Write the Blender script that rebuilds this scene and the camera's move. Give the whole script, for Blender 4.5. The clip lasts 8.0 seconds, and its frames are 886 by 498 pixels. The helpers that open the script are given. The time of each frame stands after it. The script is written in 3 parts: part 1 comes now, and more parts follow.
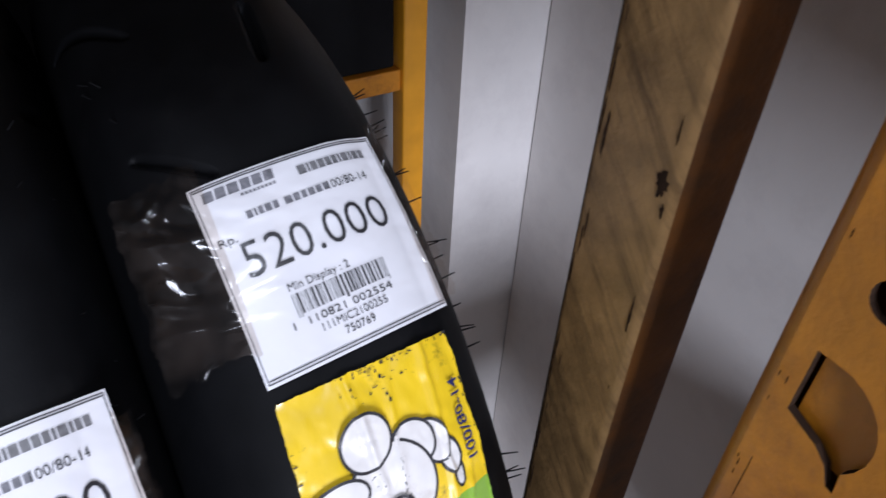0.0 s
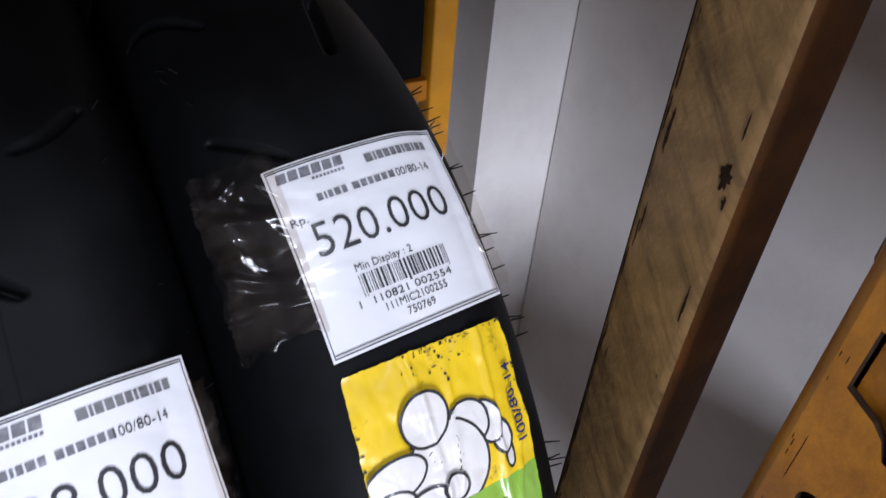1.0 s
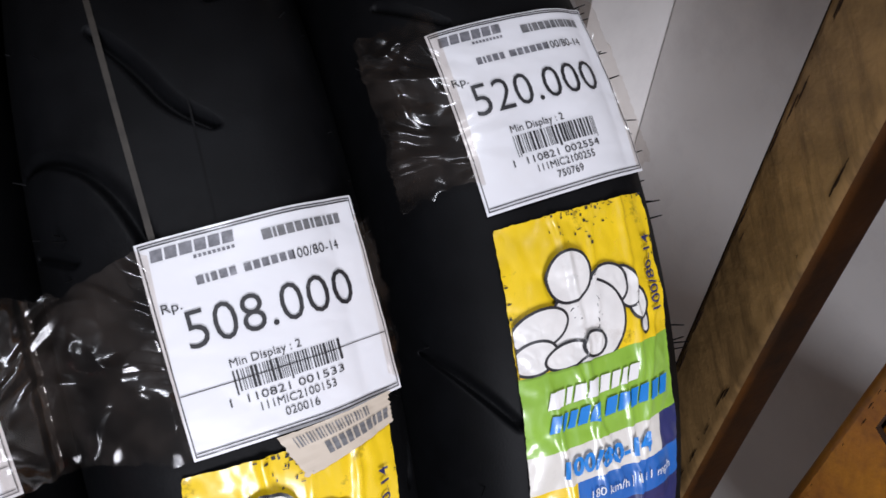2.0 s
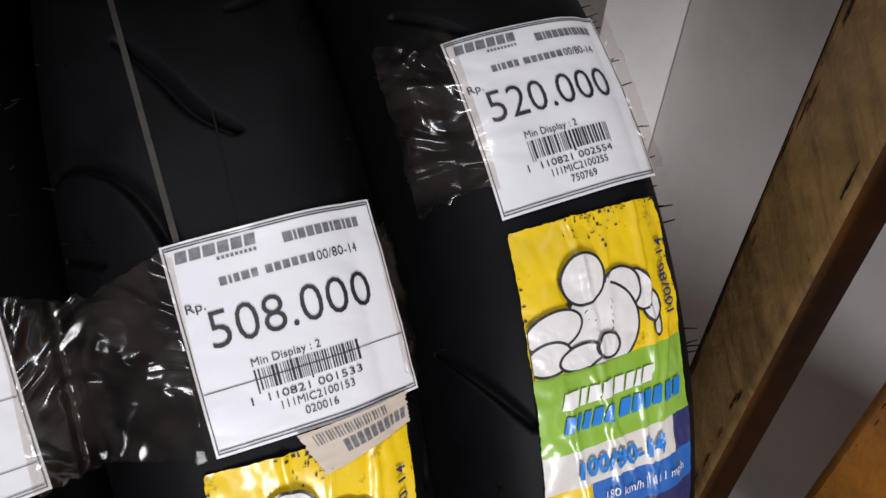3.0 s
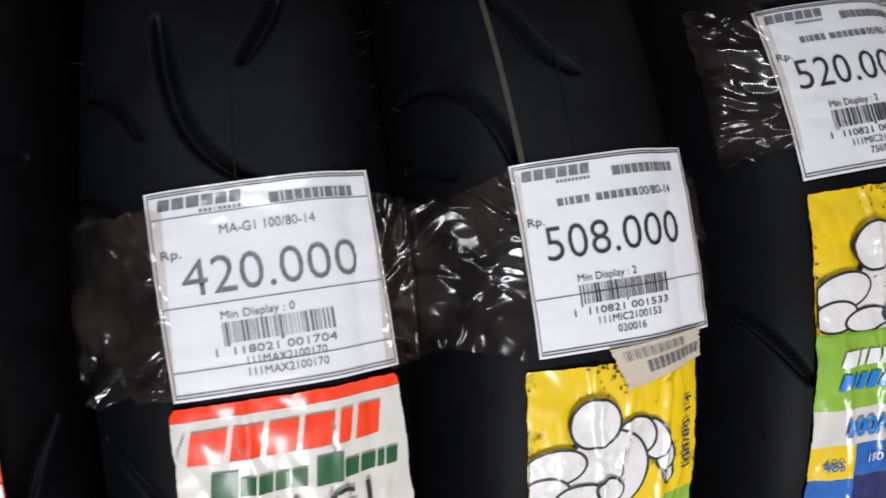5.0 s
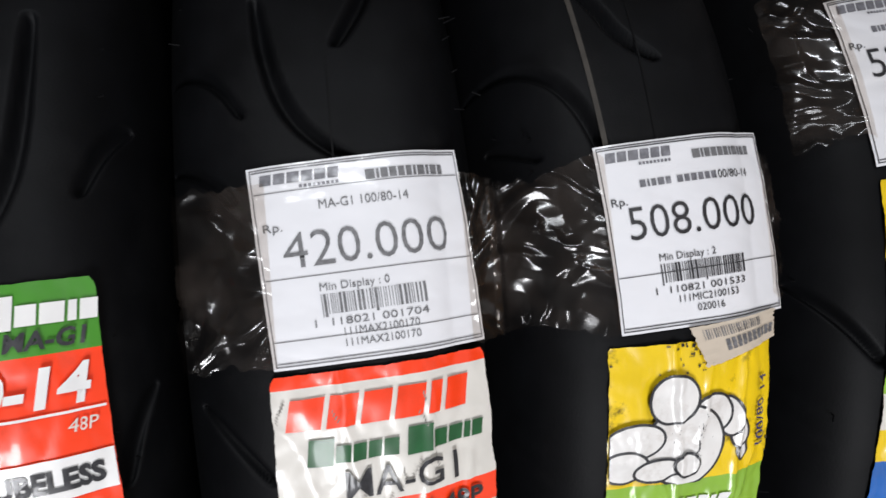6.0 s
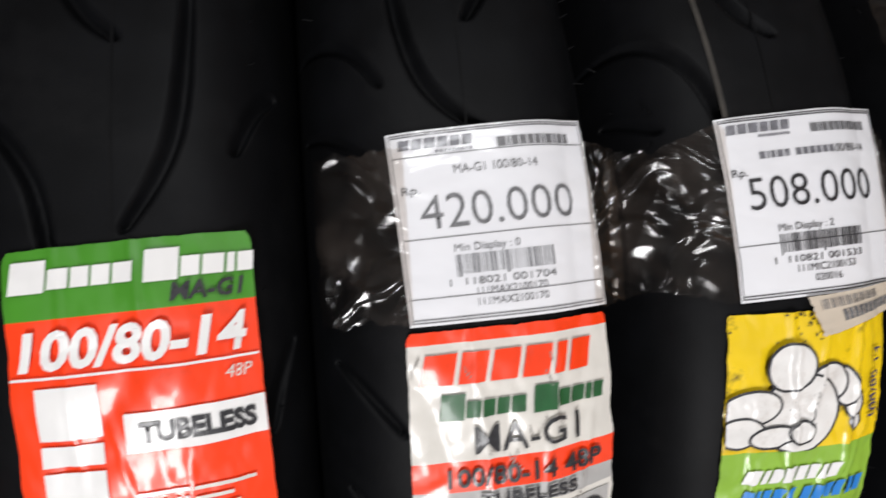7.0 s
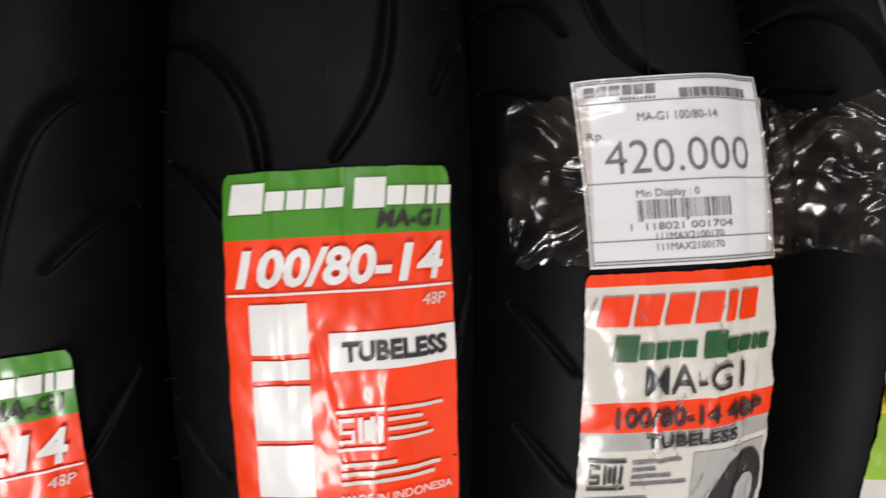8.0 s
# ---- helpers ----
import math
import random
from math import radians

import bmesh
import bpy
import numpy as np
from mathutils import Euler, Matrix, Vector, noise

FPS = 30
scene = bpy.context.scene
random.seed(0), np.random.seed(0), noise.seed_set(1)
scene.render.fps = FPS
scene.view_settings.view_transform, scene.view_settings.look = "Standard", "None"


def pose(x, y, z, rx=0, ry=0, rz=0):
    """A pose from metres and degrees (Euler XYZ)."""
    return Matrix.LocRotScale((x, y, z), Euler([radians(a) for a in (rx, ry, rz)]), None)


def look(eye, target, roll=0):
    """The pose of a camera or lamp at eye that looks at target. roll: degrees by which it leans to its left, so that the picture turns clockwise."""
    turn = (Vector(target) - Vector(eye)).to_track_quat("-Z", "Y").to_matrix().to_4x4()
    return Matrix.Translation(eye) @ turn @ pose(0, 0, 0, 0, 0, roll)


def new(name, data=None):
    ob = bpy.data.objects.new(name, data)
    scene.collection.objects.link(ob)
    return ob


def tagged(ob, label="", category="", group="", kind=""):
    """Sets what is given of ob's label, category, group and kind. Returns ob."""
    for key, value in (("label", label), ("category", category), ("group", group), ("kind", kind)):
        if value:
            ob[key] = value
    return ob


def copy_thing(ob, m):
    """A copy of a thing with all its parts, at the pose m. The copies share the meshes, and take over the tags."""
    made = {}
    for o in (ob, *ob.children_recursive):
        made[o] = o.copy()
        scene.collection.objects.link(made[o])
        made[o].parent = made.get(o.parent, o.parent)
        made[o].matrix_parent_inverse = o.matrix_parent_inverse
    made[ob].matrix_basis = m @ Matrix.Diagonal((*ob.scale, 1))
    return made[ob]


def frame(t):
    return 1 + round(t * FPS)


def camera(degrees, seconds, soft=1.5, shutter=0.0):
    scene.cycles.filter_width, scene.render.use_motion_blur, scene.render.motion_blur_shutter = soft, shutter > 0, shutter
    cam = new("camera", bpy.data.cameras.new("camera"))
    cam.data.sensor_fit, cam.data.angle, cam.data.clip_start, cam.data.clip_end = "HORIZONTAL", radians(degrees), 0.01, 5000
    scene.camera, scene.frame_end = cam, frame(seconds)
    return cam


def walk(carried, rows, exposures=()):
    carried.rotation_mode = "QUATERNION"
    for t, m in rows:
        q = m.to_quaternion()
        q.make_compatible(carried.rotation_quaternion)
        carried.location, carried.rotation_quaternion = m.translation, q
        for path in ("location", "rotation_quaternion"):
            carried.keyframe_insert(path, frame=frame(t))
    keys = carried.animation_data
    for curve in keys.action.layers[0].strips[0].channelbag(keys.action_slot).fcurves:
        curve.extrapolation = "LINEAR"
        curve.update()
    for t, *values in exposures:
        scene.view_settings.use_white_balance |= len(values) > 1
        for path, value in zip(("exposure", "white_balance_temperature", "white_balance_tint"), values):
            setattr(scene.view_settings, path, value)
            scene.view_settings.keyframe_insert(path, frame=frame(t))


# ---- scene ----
cam = camera(62.0, 8.0, soft=1.5, shutter=0.5)
ROWS = [
    (0.0, -0.0174, -0.0004, 0.8934, 50.31, -2.45, -29.81),
    (0.5, -0.0353, 0.0004, 0.8927, 51.09, -3.14, -29.19),
    (1.0, -0.0396, -0.0037, 0.8915, 51.54, -3.99, -28.24),
    (1.5, -0.0615, -0.0160, 0.8681, 50.25, -3.73, -24.68),
    (1.7, -0.0718, -0.0179, 0.8708, 48.25, -3.93, -23.06),
    (2.8, -0.0771, -0.0199, 0.8738, 47.97, -3.12, -21.10),
    (3.0, -0.0778, -0.0231, 0.8739, 48.81, -2.85, -21.17),
    (3.5, -0.0909, -0.0291, 0.8719, 49.57, -2.23, -20.12),
    (4.0, -0.1142, -0.0268, 0.8677, 49.38, -3.14, -17.97),
    (4.5, -0.1387, -0.0279, 0.8658, 48.67, -3.68, -14.42),
    (5.0, -0.1562, -0.0331, 0.8660, 48.77, -3.46, -11.84),
    (5.2, -0.1632, -0.0339, 0.8647, 48.63, -3.74, -11.53),
    (6.3, -0.1865, -0.0416, 0.8634, 48.98, -3.14, -10.09),
    (6.5, -0.1901, -0.0447, 0.8662, 49.14, -2.51, -9.04),
    (7.0, -0.2147, -0.0479, 0.8573, 49.23, -2.68, -8.58),
    (7.5, -0.2411, -0.0537, 0.8504, 48.93, -3.17, -6.71),
    (8.0, -0.2628, -0.0587, 0.8474, 48.60, -2.94, -5.11),
]
walk(cam, [(t, pose(x, y, z, rx, ry, rz)) for t, x, y, z, rx, ry, rz in ROWS],
     exposures=[(0.0, 0.08, 5950, 15), (1.5, 0.0, 6100, 14), (2.8, -0.30, 6700, 13), (5.0, -0.31, 6600, 9), (7.0, -0.26, 6900, 10), (8.0, -0.48, 7200, 11)])

# ---- light ----
world = bpy.data.worlds.new("world")
scene.world = world
world.use_nodes = True
world.node_tree.nodes["Background"].inputs[0].default_value = (0.75, 0.82, 1.0, 1)
world.node_tree.nodes["Background"].inputs[1].default_value = 0.004


def area_lamp(x, y, z, sx, sy, watts, colour, target):
    data = bpy.data.lights.new("area_light", "AREA")
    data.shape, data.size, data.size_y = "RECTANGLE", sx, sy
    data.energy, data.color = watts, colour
    ob = new("area_light", data)
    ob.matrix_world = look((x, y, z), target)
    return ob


# ceiling tube overhead, placed from the glare on the tags
area_lamp(0.0, -0.45, 2.6, 0.9, 0.14, 21, (0.88, 0.93, 1.0), (-0.1, 0.0, 0.0))
# area lamp added for frontal light, set in an assumed, unseen doorway
area_lamp(-0.57, -3.15, 1.0, 0.7, 1.4, 120, (0.92, 0.94, 1.0), (0.0, 0.2, 0.7)).name = "assumed_doorway_light"


# ---- materials ----
def material(name, colour, rough=0.5, metal=0.0, coat=0.0, vary=0.15, scale=40.0, bump=0.0, bump_scale=400.0, second=None, patch=6.0, low=0.45, high=0.65, spec=0.5, streak=None):
    """A surface with grain and, where second is given, patches of a second colour."""
    mat = bpy.data.materials.new(name)
    mat.use_nodes = True
    nt = mat.node_tree
    bsdf = nt.nodes["Principled BSDF"]
    bsdf.inputs["Roughness"].default_value = rough
    bsdf.inputs["Metallic"].default_value = metal
    bsdf.inputs["Coat Weight"].default_value = coat
    bsdf.inputs["Coat Roughness"].default_value = 0.12
    bsdf.inputs["Specular IOR Level"].default_value = spec
    coord = nt.nodes.new("ShaderNodeTexCoord")
    grain = nt.nodes.new("ShaderNodeTexNoise")
    grain.inputs["Scale"].default_value = scale
    grain.inputs["Detail"].default_value = 6
    nt.links.new(coord.outputs["Object"], grain.inputs["Vector"])
    ramp = nt.nodes.new("ShaderNodeValToRGB")
    ramp.color_ramp.elements[0].position, ramp.color_ramp.elements[1].position = 0.3, 0.75
    ramp.color_ramp.elements[0].color = (*[c * (1 - vary) for c in colour], 1)
    ramp.color_ramp.elements[1].color = (*[min(1, c * (1 + vary)) for c in colour], 1)
    nt.links.new(grain.outputs["Fac"], ramp.inputs["Fac"])
    out = ramp.outputs["Color"]
    if second:
        spots = nt.nodes.new("ShaderNodeTexNoise")
        spots.inputs["Scale"].default_value = patch
        spots.inputs["Detail"].default_value = 8
        spots.inputs["Roughness"].default_value = 0.7
        if streak:
            turned = nt.nodes.new("ShaderNodeMapping")
            turned.vector_type = "TEXTURE"
            turned.inputs["Rotation"].default_value = (radians(streak[0]), 0, 0)
            turned.inputs["Scale"].default_value = streak[1:]
            nt.links.new(coord.outputs["Object"], turned.inputs["Vector"])
            nt.links.new(turned.outputs["Vector"], spots.inputs["Vector"])
        else:
            nt.links.new(coord.outputs["Object"], spots.inputs["Vector"])
        mask = nt.nodes.new("ShaderNodeValToRGB")
        mask.color_ramp.elements[0].position, mask.color_ramp.elements[1].position = low, high
        nt.links.new(spots.outputs["Fac"], mask.inputs["Fac"])
        mix = nt.nodes.new("ShaderNodeMix")
        mix.data_type = "RGBA"
        nt.links.new(mask.outputs["Color"], mix.inputs["Factor"])
        nt.links.new(out, mix.inputs["A"])
        mix.inputs["B"].default_value = (*second, 1)
        out = mix.outputs["Result"]
    nt.links.new(out, bsdf.inputs["Base Color"])
    if bump:
        fine = nt.nodes.new("ShaderNodeTexNoise")
        fine.inputs["Scale"].default_value = bump_scale
        fine.inputs["Detail"].default_value = 4
        nt.links.new(coord.outputs["Object"], fine.inputs["Vector"])
        relief = nt.nodes.new("ShaderNodeBump")
        relief.inputs["Strength"].default_value = bump
        relief.inputs["Distance"].default_value = 0.001
        nt.links.new(fine.outputs["Fac"], relief.inputs["Height"])
        nt.links.new(relief.outputs["Normal"], bsdf.inputs["Normal"])
    return mat


def film_material():
    """Clear packing tape: mostly see-through, a faint brown, with sharp glints; its haze also paints in dull
    reflections.
    """
    mat = bpy.data.materials.new("clear_tape")
    mat.use_nodes = True
    nt = mat.node_tree
    nt.nodes.clear()
    out = nt.nodes.new("ShaderNodeOutputMaterial")
    clear = nt.nodes.new("ShaderNodeBsdfTransparent")
    clear.inputs["Color"].default_value = (0.93, 0.9, 0.87, 1)
    # brown diffuse patches stand in for dull reflections of the room
    haze = nt.nodes.new("ShaderNodeBsdfDiffuse")
    haze.inputs["Color"].default_value = (0.30, 0.235, 0.20, 1)
    soft = nt.nodes.new("ShaderNodeMixShader")
    coord = nt.nodes.new("ShaderNodeTexCoord")

    def patches(scale, low, high, least, most):
        tex = nt.nodes.new("ShaderNodeTexNoise")
        tex.inputs["Scale"].default_value = scale
        tex.inputs["Detail"].default_value = 3
        nt.links.new(coord.outputs["Object"], tex.inputs["Vector"])
        span = nt.nodes.new("ShaderNodeMapRange")
        for k, value in zip(("From Min", "From Max", "To Min", "To Max"), (low, high, least, most)):
            span.inputs[k].default_value = value
        nt.links.new(tex.outputs["Fac"], span.inputs["Value"])
        return span.outputs["Result"]

    nt.links.new(patches(48, 0.40, 0.72, 0.006, 0.075), soft.inputs["Fac"])
    nt.links.new(clear.outputs[0], soft.inputs[1])
    nt.links.new(haze.outputs[0], soft.inputs[2])
    gloss = nt.nodes.new("ShaderNodeBsdfGlossy")
    gloss.inputs["Roughness"].default_value = 0.16
    mix = nt.nodes.new("ShaderNodeMixShader")
    nt.links.new(patches(60, 0.40, 0.70, 0.018, 0.10), mix.inputs["Fac"])
    nt.links.new(soft.outputs[0], mix.inputs[1])
    nt.links.new(gloss.outputs[0], mix.inputs[2])
    nt.links.new(mix.outputs[0], out.inputs["Surface"])
    return mat


RUBBER = material("tyre_rubber", (0.0034, 0.0036, 0.0043), 0.55, vary=0.3, scale=60, bump=0.08, bump_scale=1400, second=(0.0105, 0.0105, 0.0112), patch=16, low=0.5, high=0.82, spec=0.10)
SIDEWALL = material("sidewall_rubber", (0.004, 0.004, 0.0045), 0.6, vary=0.25, scale=80, bump=0.1, spec=0.1)
PAPER = material("white_paper", (0.75, 0.75, 0.78), 0.4, coat=0.35, vary=0.03, scale=50, second=(0.72, 0.71, 0.72), patch=18, low=0.55, high=0.8)
INK = material("black_ink", (0.022, 0.022, 0.026), 0.45, coat=0.3, vary=0.3, scale=600)
PALE_INK = material("faded_black_ink", (0.15, 0.15, 0.158), 0.45, coat=0.3, vary=0.4, scale=500, second=(0.2, 0.2, 0.21), patch=90, low=0.5, high=0.75)
FADED = material("grey_ink", (0.16, 0.16, 0.18), 0.45, coat=0.3, vary=0.4, scale=500, second=(0.5, 0.5, 0.52), patch=60, low=0.55, high=0.75)
YELLOW = material("yellow_label", (0.82, 0.56, 0.012), 0.35, coat=0.5, vary=0.08, scale=60, second=(0.10, 0.065, 0.012), patch=60, low=0.58, high=0.70)
GREEN = material("light_green_label", (0.25, 0.45, 0.05), 0.35, coat=0.5, vary=0.1, scale=60, second=(0.13, 0.22, 0.03), patch=50, low=0.6, high=0.8)
BLUE = material("blue_label", (0.02, 0.13, 0.45), 0.35, coat=0.5, vary=0.12, scale=60)
NAVY = material("navy_label", (0.025, 0.03, 0.12), 0.4, coat=0.4, vary=0.12, scale=60)
BRIGHT_BLUE = material("bright_blue_ink", (0.01, 0.2, 0.6), 0.4, coat=0.4, vary=0.1, scale=60)
CREAM = material("cream_label", (0.66, 0.63, 0.58), 0.4, coat=0.4, vary=0.06, scale=50, second=(0.45, 0.42, 0.38), patch=45, low=0.58, high=0.75)
RED = material("orange_red_label", (0.95, 0.052, 0.009), 0.35, coat=0.5, vary=0.06, scale=60, second=(0.62, 0.04, 0.01), patch=25, low=0.55, high=0.8)
DEEP_GREEN = material("deep_green_label", (0.055, 0.25, 0.02), 0.35, coat=0.5, vary=0.1, scale=60)
DARK_GREEN = material("dark_green_ink", (0.01, 0.09, 0.025), 0.45, coat=0.3, vary=0.2, scale=200)
WHITE_INK = material("white_ink", (0.78, 0.77, 0.76), 0.4, coat=0.4, vary=0.05, scale=100)
DUSTY_WHITE = material("scuffed_white_ink", (0.74, 0.72, 0.70), 0.4, coat=0.4, vary=0.06, scale=120, second=(0.50, 0.45, 0.41), patch=55, low=0.55, high=0.74)
GREY_BAND = material("grey_label", (0.42, 0.41, 0.4), 0.4, coat=0.4, vary=0.1, scale=80)
CREASE = material("cracked_print", (0.27, 0.25, 0.23), 0.6, vary=0.25, scale=150)
BEIGE = material("beige_sticker", (0.55, 0.47, 0.38), 0.55, vary=0.08, scale=60, second=(0.38, 0.31, 0.25), patch=60, low=0.55, high=0.75)
TAN_LINE = material("tan_paint", (0.034, 0.029, 0.024), 0.7, vary=0.3, scale=200)
PLASTER = material("white_plaster", (0.75, 0.725, 0.705), 0.75, vary=0.05, scale=8, bump=0.2, bump_scale=120, second=(0.60, 0.57, 0.56), patch=5, low=0.45, high=0.75)
DIMMED_PLASTER = material("dimmed_plaster", (0.30, 0.29, 0.29), 0.8, vary=0.08, scale=8, bump=0.2, bump_scale=120, second=(0.24, 0.23, 0.22), patch=5)
DULL = material("dull_wall", (0.22, 0.21, 0.2), 0.8, vary=0.1, scale=6)
CONCRETE = material("floor_concrete", (0.13, 0.125, 0.12), 0.7, vary=0.15, scale=10, second=(0.08, 0.075, 0.07), patch=4)
STEEL_YELLOW = material("worn_yellow_paint", (0.56, 0.215, 0.011), 0.42, vary=0.2, scale=30, bump=0.25, bump_scale=300, second=(0.26, 0.085, 0.010), patch=24, low=0.48, high=0.72)
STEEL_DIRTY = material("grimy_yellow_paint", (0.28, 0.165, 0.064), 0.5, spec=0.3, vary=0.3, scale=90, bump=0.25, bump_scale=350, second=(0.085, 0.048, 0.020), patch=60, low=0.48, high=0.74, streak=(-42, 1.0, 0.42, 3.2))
STEEL_BROWN = material("dark_brown_paint", (0.115, 0.040, 0.0045), 0.75, spec=0.2, vary=0.3, scale=50, bump=0.3, bump_scale=350, second=(0.05, 0.022, 0.008), patch=30, low=0.45, high=0.7)
STEEL_ORANGE = material("orange_paint", (0.78, 0.34, 0.014), 0.45, vary=0.1, scale=30)
DARK_METAL = material("dark_brown_metal", (0.028, 0.015, 0.009), 0.8, vary=0.4, scale=200, spec=0.1)
BLACK_FILL = material("black_filler", (0.006, 0.006, 0.007), 0.8, vary=0.3, scale=30, spec=0.15)
TAPE = film_material()


# ---- mesh helpers ----
def mesh_of(name, verts, faces, mats, index=None, smooth=False):
    me = bpy.data.meshes.new(name)
    me.from_pydata([tuple(v) for v in verts], [], faces)
    for m in mats if isinstance(mats, (list, tuple)) else [mats]:
        me.materials.append(m)
    if index is not None:
        me.polygons.foreach_set("material_index", np.asarray(index, dtype=np.int32))
    if smooth:
        me.polygons.foreach_set("use_smooth", np.ones(len(me.polygons), dtype=bool))
    me.update()
    return me


def part(name, me, parent, label=""):
    ob = new(name, me)
    ob.parent = parent
    return tagged(ob, label)


def bm_mesh(name, bm, mat, smooth=False):
    me = bpy.data.meshes.new(name)
    bm.to_mesh(me)
    bm.free()
    me.materials.append(mat)
    if smooth:
        me.polygons.foreach_set("use_smooth", np.ones(len(me.polygons), dtype=bool))
    return me


def box_mesh(name, lo, hi, mat, bevel=0.0, segments=3):
    bm = bmesh.new()
    bmesh.ops.create_cube(bm, size=1)
    size = [b - a for a, b in zip(lo, hi)]
    mid = [(a + b) / 2 for a, b in zip(lo, hi)]
    bmesh.ops.scale(bm, vec=size, verts=bm.verts)
    bmesh.ops.translate(bm, vec=mid, verts=bm.verts)
    if bevel:
        bmesh.ops.bevel(bm, geom=bm.edges[:], offset=bevel, segments=segments, profile=0.5, affect="EDGES")
    return bm_mesh(name, bm, mat, bool(bevel) and segments > 3)


# ---- room ----
def room_piece(name, lo, hi, mat, label):
    return tagged(new(name, box_mesh(name, lo, hi, mat)), label, name.split("_")[0], kind="structure")


FLOOR = -0.65
BACK, CORNER, STEP = 0.690, 0.5447, 0.424
room_piece("floor", (-3, -3.2, FLOOR - 0.1), (1.6, 1.0, FLOOR), CONCRETE, "grey concrete shop floor")
room_piece("ceiling", (-3, -3.2, 2.8), (1.6, 1.0, 2.9), DULL, "plain dull ceiling")
# this wall's plaster is darkened to grey to cut the light it bounces
room_piece("wall_north", (-3, 0.80, FLOOR), (STEP + 0.05, 0.9, 2.8), DIMMED_PLASTER, "plastered wall behind the rack, greyed to cut bounced light")
room_piece("wall_pillar", (STEP, BACK, FLOOR), (CORNER + 0.1, 0.797, 2.8), PLASTER, "white plastered pillar in the corner")
room_piece("wall_side", (CORNER, -1.0, FLOOR), (CORNER + 0.1, BACK - 0.003, 2.8), PLASTER, "white plastered side wall beside the rack")
room_piece("wall_west", (-3.1, -3.2, FLOOR), (-3.003, 1.0, 2.8), DULL, "plain dull side wall")
room_piece("wall_south", (-3, -3.3, FLOOR), (-0.94, -3.203, 2.8), DULL, "plain dull far wall beside the assumed doorway")
room_piece("wall_south_end", (-0.20, -3.3, FLOOR), (1.6, -3.203, 2.8), DULL, "plain dull far wall beside the assumed doorway")
room_piece("wall_south_lintel", (-0.938, -3.3, 1.72), (-0.202, -3.203, 2.8), DULL, "plain dull wall over the assumed doorway")
room_piece("wall_east", (1.603, -3.2, FLOOR), (1.7, 1.0, 2.8), DULL, "plain dull side wall")

# ---- rack ----
YC, ZC, R0 = 0.308, 0.5285, 0.2612
rack = tagged(new("tyre_rack"), "yellow painted steel tyre rack with worn uprights", "rack")
rack.location = (0.1, 0.3, FLOOR)
bpy.context.view_layer.update()


def rack_part(name, me, label=""):
    ob = part(name, me, rack, label)
    ob.matrix_parent_inverse = rack.matrix_world.inverted()
    return ob


def rotated_tube(name, a, b, radius, mat):
    bm = bmesh.new()
    d = Vector(b) - Vector(a)
    m = Matrix.Translation((Vector(a) + Vector(b)) / 2) @ d.to_track_quat("Z", "Y").to_matrix().to_4x4()
    bmesh.ops.create_cone(bm, cap_ends=True, segments=20, radius1=radius, radius2=radius, depth=d.length, matrix=m)
    return bm_mesh(name, bm, mat, True)


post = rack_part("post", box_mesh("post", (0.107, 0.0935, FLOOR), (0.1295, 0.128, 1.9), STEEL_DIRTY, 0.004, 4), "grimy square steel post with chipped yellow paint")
post.data.materials.append(STEEL_BROWN)
post.data.materials.append(DARK_METAL)
# forward faces take the darker brown, the far left bevel the dark metal
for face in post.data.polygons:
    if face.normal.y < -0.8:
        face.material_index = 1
    elif face.normal.x < -0.3 and face.normal.y > 0.3:
        face.material_index = 2
rack_part("rear_post", box_mesh("rear_post", (0.319, 0.640, FLOOR), (0.347, 0.668, 1.9), STEEL_ORANGE, 0.003, 4), "clean orange painted square post")
rack_part("rear_bar", box_mesh("rear_bar", (-0.60, 0.645, 0.512), (0.3185, 0.665, 0.537), STEEL_YELLOW, 0.002))
rack_part("rear_bar", box_mesh("rear_bar", (-0.60, 0.725, 0.512), (0.33, 0.745, 0.537), STEEL_YELLOW, 0.002))
for y in (YC - 0.135, YC + 0.135):
    rack_part("tyre_rail", rotated_tube("tyre_rail", (-0.60, y, 0.2878), (0.134, y, 0.2878), 0.0145, STEEL_YELLOW))
# unseen beam added to block low light passing under the tyres
rack_part("shade_beam", box_mesh("shade_beam", (-0.6015, 0.100, 0.10), (0.1065, 0.125, 0.25), STEEL_DIRTY, 0.003))
rack_part("end_post", box_mesh("end_post", (-0.63, 0.097, FLOOR), (-0.602, 0.128, 1.9), STEEL_DIRTY, 0.003))
rack_part("end_post", box_mesh("end_post", (-0.63, 0.64, FLOOR), (-0.602, 0.745, 1.9), STEEL_DIRTY, 0.003))
rack_part("end_brace", box_mesh("end_brace", (-0.628, 0.1285, 0.262), (-0.6005, 0.6395, 0.29), STEEL_DIRTY, 0.003))
rack_part("side_brace", box_mesh("side_brace", (0.108, 0.1285, 0.262), (0.134, 0.65, 0.29), STEEL_DIRTY, 0.003))
# unseen sheets added overhead to shade the tyre tops and the side wall
rack_part("shade_sheet", box_mesh("shade_sheet", (-0.6, 0.085, 1.12), (0.133, 0.79, 1.14), STEEL_DIRTY, 0.002), "unseen steel sheet added overhead for shade")
rack_part("shade_sheet", box_mesh("shade_sheet", (0.1335, -0.118, 1.12), (0.54, 0.636, 1.14), STEEL_DIRTY, 0.002), "unseen steel sheet added overhead for shade")
